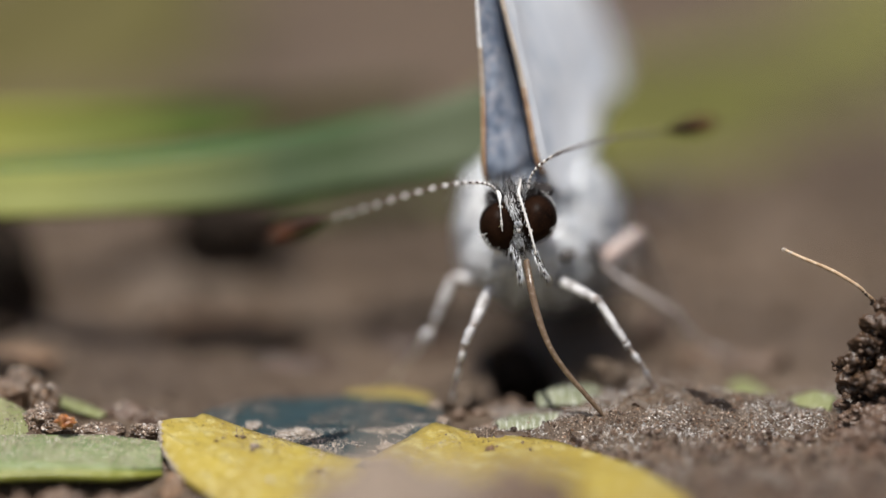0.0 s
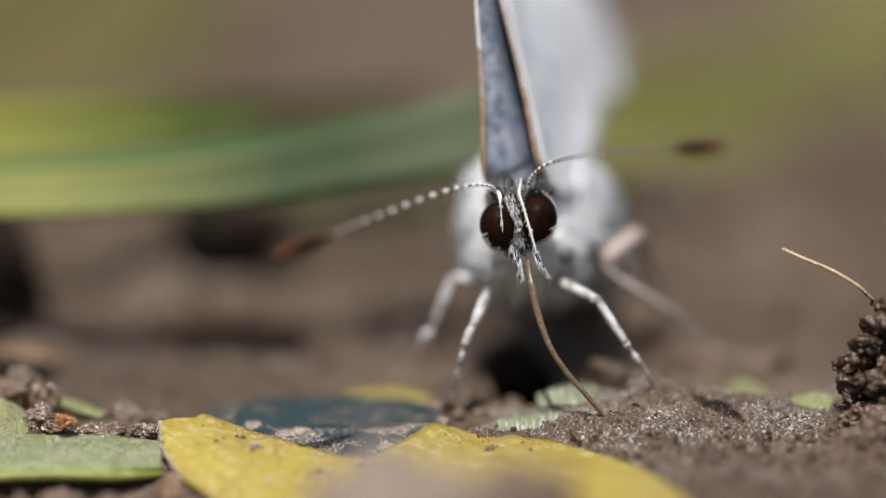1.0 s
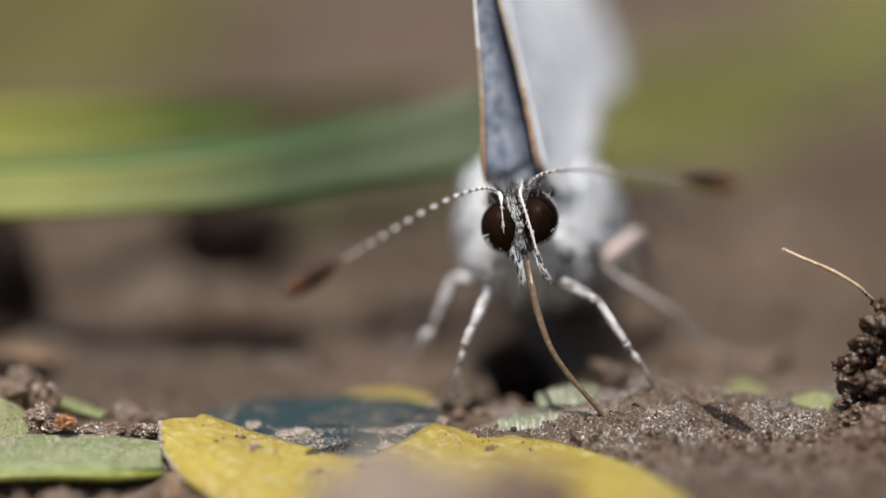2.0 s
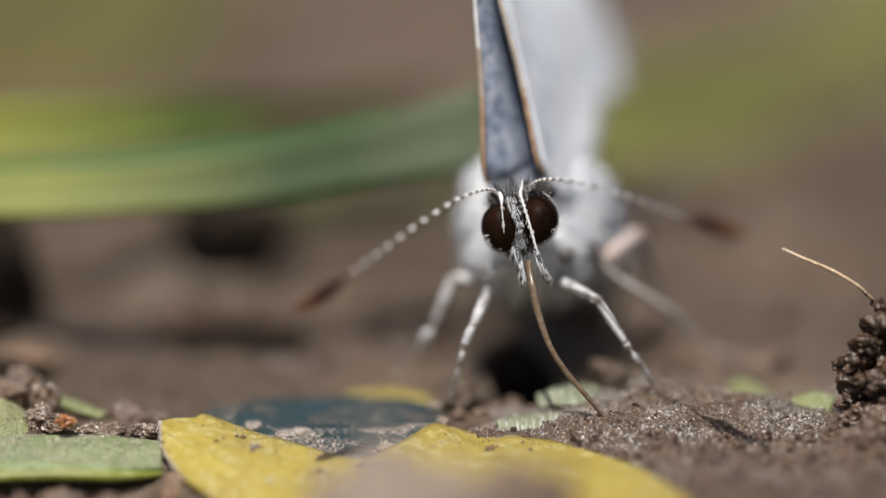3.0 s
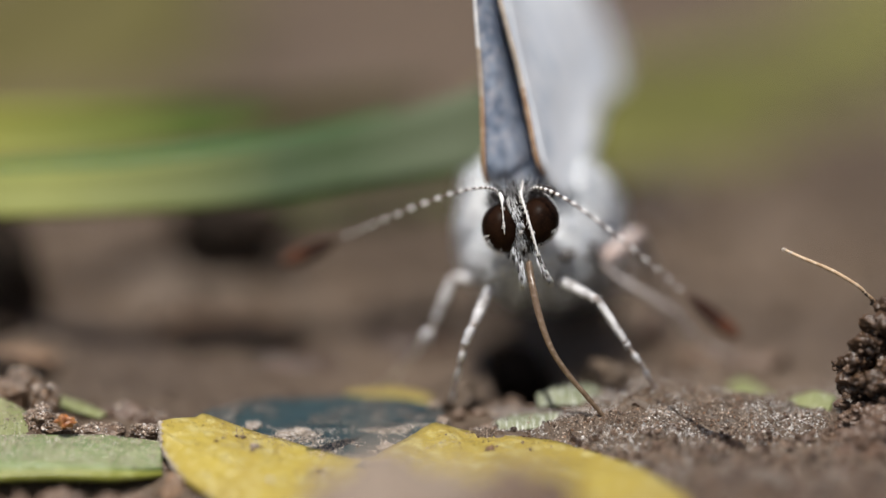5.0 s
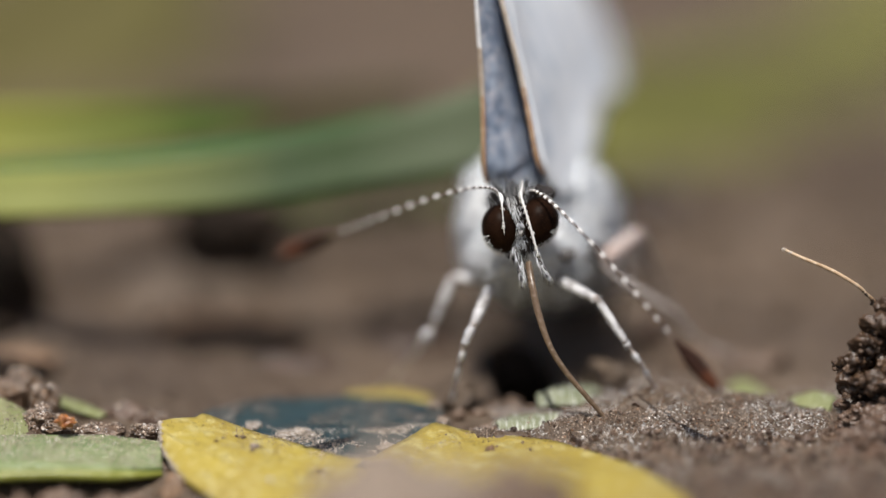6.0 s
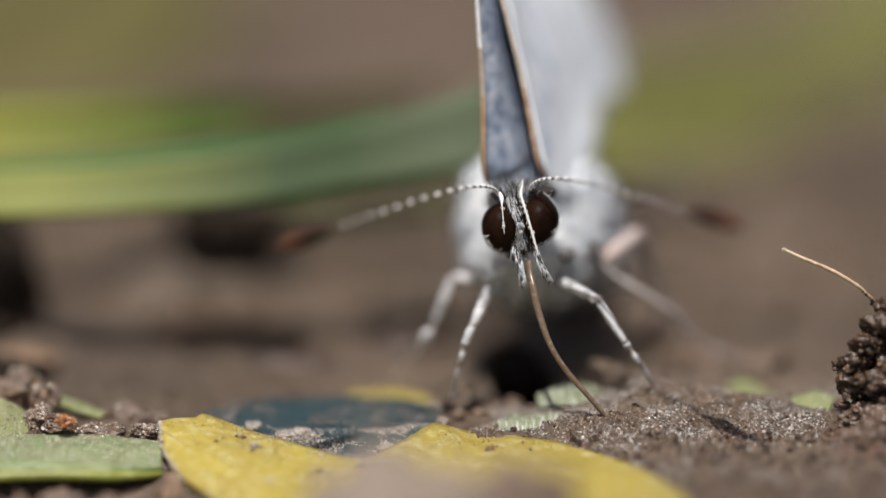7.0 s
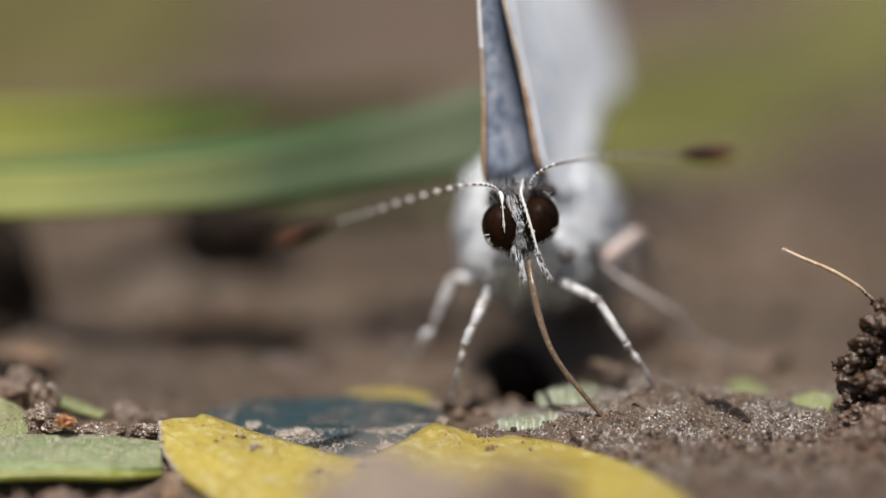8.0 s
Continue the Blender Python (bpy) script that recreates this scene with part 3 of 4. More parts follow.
        tube(bm, curve_points(edge, 40), between([0.058, 0.056, 0.05, 0.04], 40), 8, lambda i: 0 if i < 11 else 1 if i < 17 or inner < 0 else 2)
        part("wing_edge", bm, (COSTA, TAN, BODY), ob, "orange-brown leading edge")
    bm = bmesh.new()
    for p, q in zip(fringe, fringe[1:]):
        for k in range(12):
            r = p.lerp(q, rnd.random())
            way = (r - centre).normalized() + Vector((rnd.gauss(0, .1), rnd.gauss(0, .1), rnd.gauss(0, .1)))
            hair(bm, r, way.normalized(), rnd.uniform(0.18, 0.34), 0.03, Vector())
    tagged(part("fringe", bm, FUR, ob, "white scale fringe"), kind="stuff")
    return ob


LH, RH = (-1.150, -0.13, 5.309), (0.21, -0.08, 5.495)
forewing_a = wing("forewing", FORE, LH, -4.2, 1, 0.0)
forewing_b = wing("forewing", FORE, RH, -14.3, -1, 0.0)
hindwing_a = wing("hindwing", HIND, LH, -4.2, 1, -0.05)
hindwing_b = wing("hindwing", HIND, RH, -14.3, -1, 0.03)

# legs: hip, knee, ankle, foot
leg([(0.627, -0.564, 2.92), (1.511, -1.548, 2.721), (2.192, -1.917, 1.732), (2.612, -1.785, 1.067), (3.025, -1.18, 0.232)], (0.13, 0.10, 0.08, 0.06, 0.035), LEG)
leg([(-1.08, -0.599, 2.787), (-1.525, -1.619, 2.073), (-1.689, -1.711, 1.73), (-1.839, -1.585, 1.038), (-2.043, -1.038, -0.011)], (0.12, 0.10, 0.085, 0.06, 0.03), LEG)
leg([(-1.431, 0.705, 2.63), (-1.987, 0.608, 2.656), (-2.459, 0.528, 1.583), (-2.738, 0.591, 1.045), (-3.812, 1.713, -0.562)], (0.15, 0.14, 0.06, 0.12, 0.03), LEG, None, True)
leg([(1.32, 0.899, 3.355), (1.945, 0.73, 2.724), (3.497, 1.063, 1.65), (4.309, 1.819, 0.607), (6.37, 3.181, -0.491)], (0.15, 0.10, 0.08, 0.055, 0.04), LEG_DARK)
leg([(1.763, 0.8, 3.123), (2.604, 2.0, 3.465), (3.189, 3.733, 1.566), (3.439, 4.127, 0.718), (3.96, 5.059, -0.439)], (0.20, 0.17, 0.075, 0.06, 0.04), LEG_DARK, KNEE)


# ---- leaves on the soil ----
def lie(x, y, lift):
    return Vector((x, y, ground_z(x, y) + lift))


def leaf_strip(spine, widths, arch=0.0, ripple=0.05, seed=0.0, n=40, m=12, slope=0.0, jag=0.0):
    """Rows of points of a strip leaf along a spine of (x, y, z), with cross arch and ripples."""
    line = curve_points(spine, n)
    wide = [w * (1 + jag * fbm(i * 0.22, seed, 0.0, 4)) for i, w in enumerate(between(list(widths), n))]
    rows = []
    for i, p in enumerate(line):
        d = line[min(i + 1, n - 1)] - line[max(i - 1, 0)]
        side = Vector((-d.y, d.x, 0)).normalized()
        row = []
        for j in range(m):
            s = j / (m - 1) * 2 - 1
            q = p + side * s * wide[i] / 2
            q.z += arch * (1 - s * s) + ripple * fbm(q.x * 0.8 + seed, q.y * 0.8, seed, 3) + slope * s
            row.append(q)
        rows.append(row)
    return rows


LEAVES = {}


def flat_leaf(name, rows, thick, mat, label, category="leaf", group="", rib=None, rim=None):
    """A leaf with its midrib and, where cut, its pale rim as parts."""
    bm = bmesh.new()
    sheet(bm, rows, thick)
    ob = tagged(part(name, bm, mat), label, category, group)
    if rib:
        bm = bmesh.new()
        tube(bm, [Vector(r[len(r) // 2]) + Vector((0, 0, -0.01)) for r in rows], between([0.05, 0.07, 0.06, 0.03], len(rows)), 6)
        part("midrib", bm, rib, ob, "raised midrib of the leaf")
    if rim:
        bm = bmesh.new()
        tube(bm, [Vector(r[-1]) + Vector((0, -0.10, -thick * 0.8)) for r in rows], between([thick * 0.75] * 3 + [thick * 0.35], len(rows)), 8)
        part("leaf_edge", bm, rim, ob, "olive rounded leaf edge")
    return ob


def edged(far, near, n=90, m=26, bulge=0.1, ripple=0.06, seed=3.0):
    """Rows of points of a leaf spread between its far and its near edge."""
    rows = []
    for p, q in zip(curve_points(far, n), curve_points(near, n)):
        row = []
        for j in range(m):
            s = j / (m - 1)
            r = p.lerp(q, s)
            r.z += bulge * math.sin(math.pi * s) + ripple * fbm(r.x * 0.7, r.y * 0.7, seed, 3)
            row.append(r)
        rows.append(row)
    return rows


YELLOW_FAR = [(-6.802, -1.3, 0.289), (-6.35, -1.08, 0.33), (-5.974, -0.95, 0.34), (-5.753, -0.7, 0.351), (-5.15, -0.95, 0.20), (-4.54, -1.2, 0.061), (-3.85, -1.45, -0.10), (-3.198, -1.7, -0.241), (-2.487, -2.1, -0.317), (-1.75, -2.05, -0.33), (-1.22, -1.52, -0.215), (-0.70, -1.02, -0.07), (-0.26, -0.62, 0.075), (0.05, -0.66, 0.05), (0.899, -0.95, -0.072), (2.39, -1.35, -0.093), (3.527, -2.1, -0.162), (4.57, -3.3, -0.201), (5.576, -5.0, -0.259)]
YELLOW_NEAR = [(-6.734, -1.994, -0.095), (-6.171, -3.228, -0.449), (-5.044, -4.479, -0.868), (-4.154, -5.362, -1.074), (-2.689, -5.924, -1.24), (-1.237, -6.132, -1.242), (0.079, -6.227, -1.211), (1.525, -6.339, -1.244), (2.837, -6.435, -1.213), (3.995, -7.163, -0.84), (5.01, -7.892, -0.468), (5.844, -8.032, -0.219)]
yellow = flat_leaf("yellow_leaf", edged(YELLOW_FAR, YELLOW_NEAR), 0.10, YELLOW, "bright yellow fallen leaf with soil specks lying on the soil", rib=YELLOW)
bm = bmesh.new()
torn = random.Random(6)
line = [Vector(p) for p in edged(YELLOW_FAR, YELLOW_NEAR)[0]] + [Vector(r[-1]) for r in edged(YELLOW_FAR, YELLOW_NEAR)[1:14]]
tube(bm, [p + Vector((torn.gauss(0, 0.025), torn.gauss(0, 0.02), -0.03)) for p in line], [max(0.008, 0.018 + 0.07 * fbm(p.x * 1.6, p.y * 1.6, 4.0, 3)) for p in line], 7)
part("torn_edge", bm, PALE_SAND, yellow, "torn pale edge of the leaf caked with soil")
dark = flat_leaf("dark_leaf", edged([(-6.034, 0.403, -0.036), (-5.042, 1.54, -0.043), (-3.112, 1.952, -0.049), (-1.445, 1.952, -0.049), (0.014, 1.12, -0.063)],
                                    [(-5.996, -0.52, -0.002), (-4.523, -1.838, -0.285), (-2.885, -2.496, -0.422), (-1.402, -2.489, -0.396), (0.014, -1.158, -0.066)], 60, 26, 0.06, 0.08, 2.0),
                 0.08, TEAL, "dark blue-green leaf strewn with sand on the soil")
flat_leaf("leaf_scrap", leaf_strip([(-2.404, 2.823, -0.278), (-1.314, 2.812, -0.318), (-0.223, 2.495, -0.341)], (0.3, 1.6, 0.5), 0.05, 0.03, 5.0, 24, 8),
          0.06, YELLOW, "small yellow leaf scrap on the soil")
green = flat_leaf("green_blade", edged([(-11.462, -1.357, -0.034), (-9.289, -1.346, 0.005), (-7.931, -1.357, -0.034), (-6.799, -1.484, -0.123)],
                                       [(-11.355, -2.88, -0.41), (-9.209, -2.76, -0.40), (-7.869, -2.647, -0.46), (-6.711, -2.318, -0.50)], 50, 14, 0.08, 0.03, 7.0),
                  0.20, GREEN, "cut green grass blade lying on the soil", "leaf", "green blade pieces", rim=RIM)
green_b = flat_leaf("green_blade", edged([(-11.577, 0.24, 0.514), (-10.746, 0.133, 0.502), (-10.005, -0.346, 0.259)], [(-11.478, -1.186, -0.171), (-10.662, -1.183, -0.158), (-9.99, -1.069, -0.121)], 30, 14, 0.06, 0.04, 8.0),
                    0.10, LIME, "pale green grass blade piece covered by soil", "leaf", "green blade pieces")
flat_leaf("green_blade", leaf_strip([(-9.38, 1.2, 0.15), (-8.87, 0.8, 0.1), (-8.23, 0.3, -0.02)], (0.35, 0.6, 0.3), 0.05, 0.05, 9.0, 24),
          0.08, LIME, "small yellow-green blade piece half covered by soil", "leaf", "green blade pieces")
pale = flat_leaf("pale_blade", leaf_strip([(1.3, -0.5, -0.02), (1.7, -0.42, 0.02), (2.3, -0.3, 0.06), (2.85, -0.15, 0.10)], (0.6, 1.1, 1.2, 0.6), 0.10, 0.04, 11.0, jag=0.15),
                 0.06, PALE, "pale dry green blade under the butterfly", "leaf", "pale scraps")
flat_leaf("pale_blade", leaf_strip([(2.287, 0.791, 0.15), (2.977, 0.867, 0.3), (3.685, 1.597, 0.2)], (0.7, 1.5, 1.0), 0.2, 0.06, 13.0, 24, jag=0.2),
          0.06, PALE, "pale dry green scrap behind the tongue", "leaf", "pale scraps")
flat_leaf("pale_blade", leaf_strip([lie(x, y, 0.03) for x, y in [(7.22, 2.99), (7.74, 2.2), (8.18, 1.41), (8.74, 0.35), (9.47, 0.02)]], (0.5, 1.3, 1.0, 0.7, 0.5), 0.06, 0.05, 12.0, 24, slope=0.1, jag=0.4),
          0.06, LIME, "yellow-green leaf scrap on the sandy soil", "leaf", "pale scraps")


# ---- grass behind ----
def blade(name, spine, widths, mat, label, lean=(0.35, 0.35), keel=0.12):
    """A grass blade with a keel; lean: how far its face turns up from upright, at both ends."""
    n, m = 40, 7
    line, wide = curve_points(spine, n), between(list(widths), n)
    rows = []
    for i, p in enumerate(line):
        d = (line[min(i + 1, n - 1)] - line[max(i - 1, 0)]).normalized()
        across = d.cross(Vector((0, -1, lean[0] + (lean[1] - lean[0]) * i / (n - 1)))).normalized()
        face = across.cross(d).normalized()
        rows.append([p + across * s * wide[i] / 2 + face * abs(s) * wide[i] * keel for s in (j / (m - 1) * 2 - 1 for j in range(m))])
    bm = bmesh.new()
    sheet(bm, rows, 0.12)
    ob = tagged(part(name, bm, mat), label, "grass", "grass blades behind")
    bm = bmesh.new()
    tube(bm, line, [w * 0.022 for w in wide], 6)
    part("midrib", bm, mat, ob, "keel along the blade")
    return ob


blade("grass_blade", [(-12.15, 5.00, 4.33), (-8.22, 5.10, 4.46), (-5.13, 5.30, 4.72), (-2.60, 5.70, 5.07), (-0.06, 6.20, 5.54), (1.50, 6.60, 5.83)], (1.13, 1.15, 1.35, 1.41, 1.75, 1.96), BLADE,
      "long green grass blade arching over the soil", (0.6, 0.35), 0.03)
blade("grass_blade", [(-12.63, 9.20, 4.83), (-9.47, 9.50, 4.86), (-7.32, 10.00, 4.87), (-5.74, 10.60, 4.86), (-4.45, 11.20, 4.85)], (1.44, 1.36, 1.1, 0.73, 0.22), BLADE_TIP,
      "yellow-green grass blade over the soil")
# added strip: the gap between the blades with its shade as colour
blade("grass_blade", [(-12.20, 5.70, 4.70), (-8.25, 5.80, 4.92), (-5.15, 6.00, 5.27), (-3.17, 6.40, 5.53), (-1.19, 7.00, 5.93)], (0.37, 0.4, 0.4, 0.34, 0.14), BLADE_GAP_SHADE,
      "dark green strip standing for the shadowed gap between two blades")
# added strip that darkens the zone under the green blade like shade
blade("grass_blade", [(-6.09, 15.00, 1.28), (-4.61, 16.00, 1.12), (-2.50, 17.00, 1.11), (-0.68, 18.00, 1.04), (1.02, 19.00, 1.07)], (0.15, 0.61, 0.69, 0.61, 0.39), BLADE_SHADE,
      "dark green strip standing for the shade below the green blade")
blade("grass_blade", [(-7.17, 13.00, 4.47), (-5.13, 14.00, 4.16), (-3.66, 15.00, 3.95), (-2.18, 16.00, 3.90), (-0.36, 17.00, 4.00)], (0.59, 1.04, 1.08, 0.91, 0.3), DEAD,
      "brown dead grass blade behind the green ones")
blade("grass_blade", [(1.2, 19.0, 2.78), (3.4, 20.4, 2.45), (5.76, 22.191, 2.073), (10.113, 29.163, 1.048), (16.017, 40.271, 0)], (1.4, 2.6, 3.3, 3.8, 5.0), OLIVE,
      "dull olive grass blade far behind")
blade("grass_blade", [(-15.017, 31.238, 1.062), (-11.223, 34.552, 1.84), (-7.764, 41.04, 2.872)], (5.5, 5.5, 5), DULL, "olive grass blade far behind")
blade("grass_blade", [(11.121, 39.456, -3.04), (13.513, 44.078, -1.245), (15.998, 48.733, 0.671)], (3, 4, 5), OLIVE, "olive grass blade far behind")


# ---- clods, crumbs, straw ----
CLODS = []


def clod(at_, radii, label, seed, mat=CLOD, crumb=0.45, level=5, grit=3.0):
    """A crumbly lump of soil, sunk a little into the ground; grit: lumps across its radius."""
    bm = bmesh.new()
    made = bmesh.ops.create_icosphere(bm, subdivisions=level, radius=1.0)["verts"]
    for v in made:
        p = v.co.copy()
        w = p * grit * 0.5 + Vector((seed, -seed, 2 * seed))
        w2 = p * grit * 1.4 + Vector((seed, seed, seed))
        k = 1 + 0.30 * fbm(p.x + seed, p.y, p.z) + crumb * (0.4 - noise.voronoi(w)[0][0] ** 1.5) + crumb * 0.4 * (0.4 - noise.voronoi(w2)[0][0] ** 1.5)
        k += 0.07 * noise.noise(p * grit * 6) + 0.12 * noise.noise(p * grit * 2.3 + w)
        v.co = Vector((p.x * radii[0], p.y * radii[1], p.z * radii[2])) * k + Vector(at_)
    ob = tagged(part("soil_clod", bm, mat), label, "soil clod", "soil clods")
    CLODS.append(ob)
    return ob


def pile(lumps, label, seed, mat):
    """A clod of several crumbs stuck together, with gaps and overhangs between them."""
    clump = tagged(empty("soil_clod", lumps[0][0]), label, "soil clod", "soil clods")
    for i, (c, size) in enumerate(lumps):
        bm = bmesh.new()
        for v in bmesh.ops.create_icosphere(bm, subdivisions=5 if size > 0.2 else 3, radius=1.0)["verts"]:
            p = v.co.copy()
            w = p * 0.9 + Vector((seed + i, -seed, 2 * i))
            k = 1 + 0.5 * fbm(p.x * 0.9 + i, p.y * 0.9 + seed, p.z * 0.9, 4) + 0.22 * (0.4 - noise.voronoi(w)[0][0] ** 1.4) + 0.16 * (0.3 - noise.voronoi(w * 2.2)[0][0]) + 0.05 * noise.noise(p * 8 + w)
            v.co = Vector((p.x * 1.1, p.y * 0.9, p.z * 0.9)) * size * k
        part("crumb", bm, mat, clump, "", Vector(c) - Vector(lumps[0][0]))
    # fine grit stuck to the crumbs
    r = random.Random(seed)
    bm = bmesh.new()
    for i in range(900):
        c, size = lumps[r.randrange(len(lumps))]
        d = Vector((r.gauss(0, 1), r.gauss(-0.5, 1), r.gauss(0.3, 1))).normalized()
        k = 0.018 * math.exp(r.gauss(0, 0.5))
        ball(bm, Vector(c) - Vector(lumps[0][0]) + d * size * 1.02, (k, k * 0.8, k * 0.9), 1, 0.5, 2.0, None, i)
    tagged(part("crumb_grit", bm, LOAM, clump, "rusty grit stuck to the clod"), kind="stuff")
    return clump


def heap(anchors, count, size, label, seed, mat):
    """A clod of many crumbs packed round anchors (centre, radius), with crevices between the anchors."""
    r = random.Random(seed)
    lumps = [(c, a * 0.95) for c, a in anchors]
    for i in range(count):
        c, a = anchors[i % len(anchors)]
        d = Vector((r.gauss(0, 1), r.gauss(-0.35, 1), r.gauss(0.1, 1))).normalized()
        lumps.append((tuple(Vector(c) + d * a * r.uniform(0.8, 1.05)), min(size * math.exp(r.gauss(-0.2, 0.5)), 0.16)))
    return pile(lumps, label, seed, mat)


heap([((10.85, -0.7, 2.98), 0.40), ((10.52, -0.85, 2.58), 0.42), ((10.22, -0.9, 2.16), 0.36), ((9.84, -0.9, 1.64), 0.33), ((9.88, -0.95, 1.17), 0.38), ((10.35, -1.3, 1.30), 0.36),
      ((10.3, -0.5, 1.8), 0.5), ((10.75, -0.3, 2.1), 0.6), ((11.2, -0.5, 2.5), 0.65), ((11.1, -0.6, 1.5), 0.8), ((10.4, -0.5, 1.0), 0.55), ((9.44, -0.74, 1.55), 0.07), ((9.55, -0.74, 1.48), 0.08), ((9.64, -0.80, 1.38), 0.10)], 26, 0.065,
     "dark wet crumbly soil clod with deep crevices", 33, BLACK)
heap([((10.05, -1.1, 0.45), 0.32), ((9.74, -1.2, 0.25), 0.28), ((10.5, -1.5, 0.45), 0.45), ((10.2, -2.2, 0.15), 0.5), ((9.7, -2.0, 0.0), 0.4), ((9.35, -1.6, 0.0), 0.28), ((11.0, -1.9, 0.3), 0.6),
      ((9.88, -3.0, -0.15), 0.55), ((10.7, -3.3, -0.1), 0.6), ((9.62, -0.95, 0.62), 0.09)], 60, 0.075,
     "brown glistening soil clod on the sand", 57, WET)
clod((-10.2, 1.2, 0.35), (0.42, 0.4, 0.52), "small glistening soil clod", 8.1, LIGHT, 0.16, 5, 2.2)
clod((-10.75, 1.0, 0.25), (0.7, 0.6, 0.36), "small brown soil clod", 9.4, LIGHT, 0.2, 5, 2.2)
clod((-9.66, 0.55, 0.30), (0.34, 0.4, 0.42), "rounded brown crumb behind the green blade", 10.6, LIGHT, 0.2, 5, 2.2)
clod((-9.72, -0.55, 0.08), (0.40, 0.45, 0.36), "dark crumb of soil beside the green blade", 12.2, LOAM, 0.22, 5, 3.2)
clod((-9.25, -0.9, 0.02), (0.42, 0.35, 0.24), "dark crumb of soil beside the green blade", 12.8, LOAM, 0.22, 5, 3.2)
clod((-8.2, -0.75, -0.14), (0.55, 0.35, 0.22), "low crumb of soil beside the green blade", 13.2, LOAM, 0.25, 5, 3.2)
clod((-7.15, -0.95, -0.10), (0.42, 0.3, 0.20), "low crumb of soil beside the yellow leaf", 14.9, LOAM, 0.25, 5, 3.2)
clod((-7.75, 0.7, -0.20), (0.62, 0.45, 0.36), "dark crumb of soil behind the green blade", 15.9, WET, 0.25, 5, 2.6)
clod((-7.1, 0.35, -0.25), (0.5, 0.4, 0.30), "dark crumb of soil behind the green blade", 15.1, WET, 0.25, 5, 2.6)
clod((-6.62, -1.9, -0.72), (0.26, 0.5, 0.30), "crumb of soil at the torn leaf edge", 51.9, LOAM, 0.25, 5, 2.6)
clod((-6.28, -3.0, -1.0), (0.42, 0.6, 0.42), "crumb of soil at the torn leaf edge", 52.9, LIGHT, 0.25, 5, 2.6)
clod((-7.2, -3.85, -1.25), (0.55, 0.4, 0.50), "crumb of soil under the green blade", 53.9, LOAM, 0.55, 5, 4.5)
clod((-8.05, -4.1, -1.3), (0.5, 0.45, 0.60), "crumb of soil under the green blade", 54.9, LOAM, 0.55, 5, 4.5)
clod((-0.8, -10.6, -0.25), (2.7, 1.7, 2.60), "pale dry soil lump in front of the yellow leaf", 16.3, DRY, 0.15)
# second, browner lump gives the first one its shaded right side
clod((1.8, -10.9, -0.65), (1.8, 1.4, 2.65), "brown lump standing for the shaded side of the pale soil lump", 17.3, LOAM, 0.15)
clod((0.02, -0.2, -0.08), (0.16, 0.15, 0.18), "pale crumb behind the yellow leaf", 81.4, DRY, 0.5, 4)
clod((0.39, 0.4, -0.04), (0.17, 0.16, 0.15), "brown crumb behind the yellow leaf", 82.4, LOAM, 0.4, 5)
clod((0.85, 0.5, -0.04), (0.18, 0.16, 0.16), "brown crumb behind the yellow leaf", 83.4, LOAM, 0.4, 5)
clod((1.69, 1.6, -0.30), (0.24, 0.2, 0.36), "brown crumb behind the pale blade", 84.4, LOAM, 0.4, 5)
clod((-0.19, 1.0, 0.02), (0.18, 0.16, 0.10), "pale crumb on the dark leaf", 85.4, DRY, 0.5, 4)
clod((0.429, 1.54, -0.043), (0.45, 0.45, 0.45), "small soil lump at the foot", 18.4, SOIL, 0.4)
clod((-10.694, 5.161, -0.12), (1.05, 0.8, 0.36), "light brown soil clod", 20.6, LIGHT, 0.3)
clod((-11.3, 6.3, 0.35), (0.85, 0.5, 0.75), "black lump behind a soil clod", 34.2, HUMUS_SHADE, 0.3)
# shadow band of the green blade, made as a flat black lump
clod((-5.0, 6.4, -0.02), (1.7, 1.0, 0.42), "low black patch standing for a blade's shadow on the soil", 35.2, HUMUS_SHADE, 0.3)
# paler soil colour makes this low lump look sunlit
clod((-5.69, 7.87, 0.2), (1.6, 0.7, 0.26), "low soil lump coloured as lit, under the green blade", 36.2, LIGHT, 0.25)
clod((-10.95, -3.7, -1.25), (0.75, 0.4, 0.50), "crumb of soil under the green blade", 55.9, LOAM, 0.55, 5, 4.5)
clod((-10.0, -4.0, -1.35), (0.45, 0.4, 0.62), "crumb of soil under the green blade", 56.9, LOAM, 0.55, 5, 4.5)
clod((-9.05, -3.75, -1.3), (0.65, 0.4, 0.58), "crumb of soil under the green blade", 57.9, LOAM, 0.55, 5, 4.5)
clod((-4.17, 4.977, -0.352), (2.3, 0.9, 0.42), "low dark patch of soil behind the leaf", 38.2, CLOD, 0.3)
clod((0.55, 2.7, -0.4), (0.45, 0.5, 0.55), "lit brown soil lump beside a dark hole", 19.4, SOIL, 0.35)
# black colour stands in for the deep shade beneath the body
clod((1.85, 5.2, -0.35), (0.85, 0.7, 0.78), "black lump deepening the shade under the butterfly", 39.4, HUMUS_SHADE, 0.3)
# darker soil colour carries the shading round the left legs
clod((-0.9, 6.3, -0.15), (1.4, 0.7, 0.40), "low dark soil standing for the shading behind the legs", 43.2, CLOD, 0.3)
# the shadow of the grass blades, put in as a black clump
clod((-5.5, 10.9, 1.95), (1.55, 0.85, 0.82), "black clump standing for the blades' shadow on a soil ridge", 31.2, HUMUS_SHADE, 0.3)
clod((-11.4, 7.738, 1.15), (1.2, 1.0, 2.0), "tall black clump", 33.2, HUMUS_SHADE, 0.3)
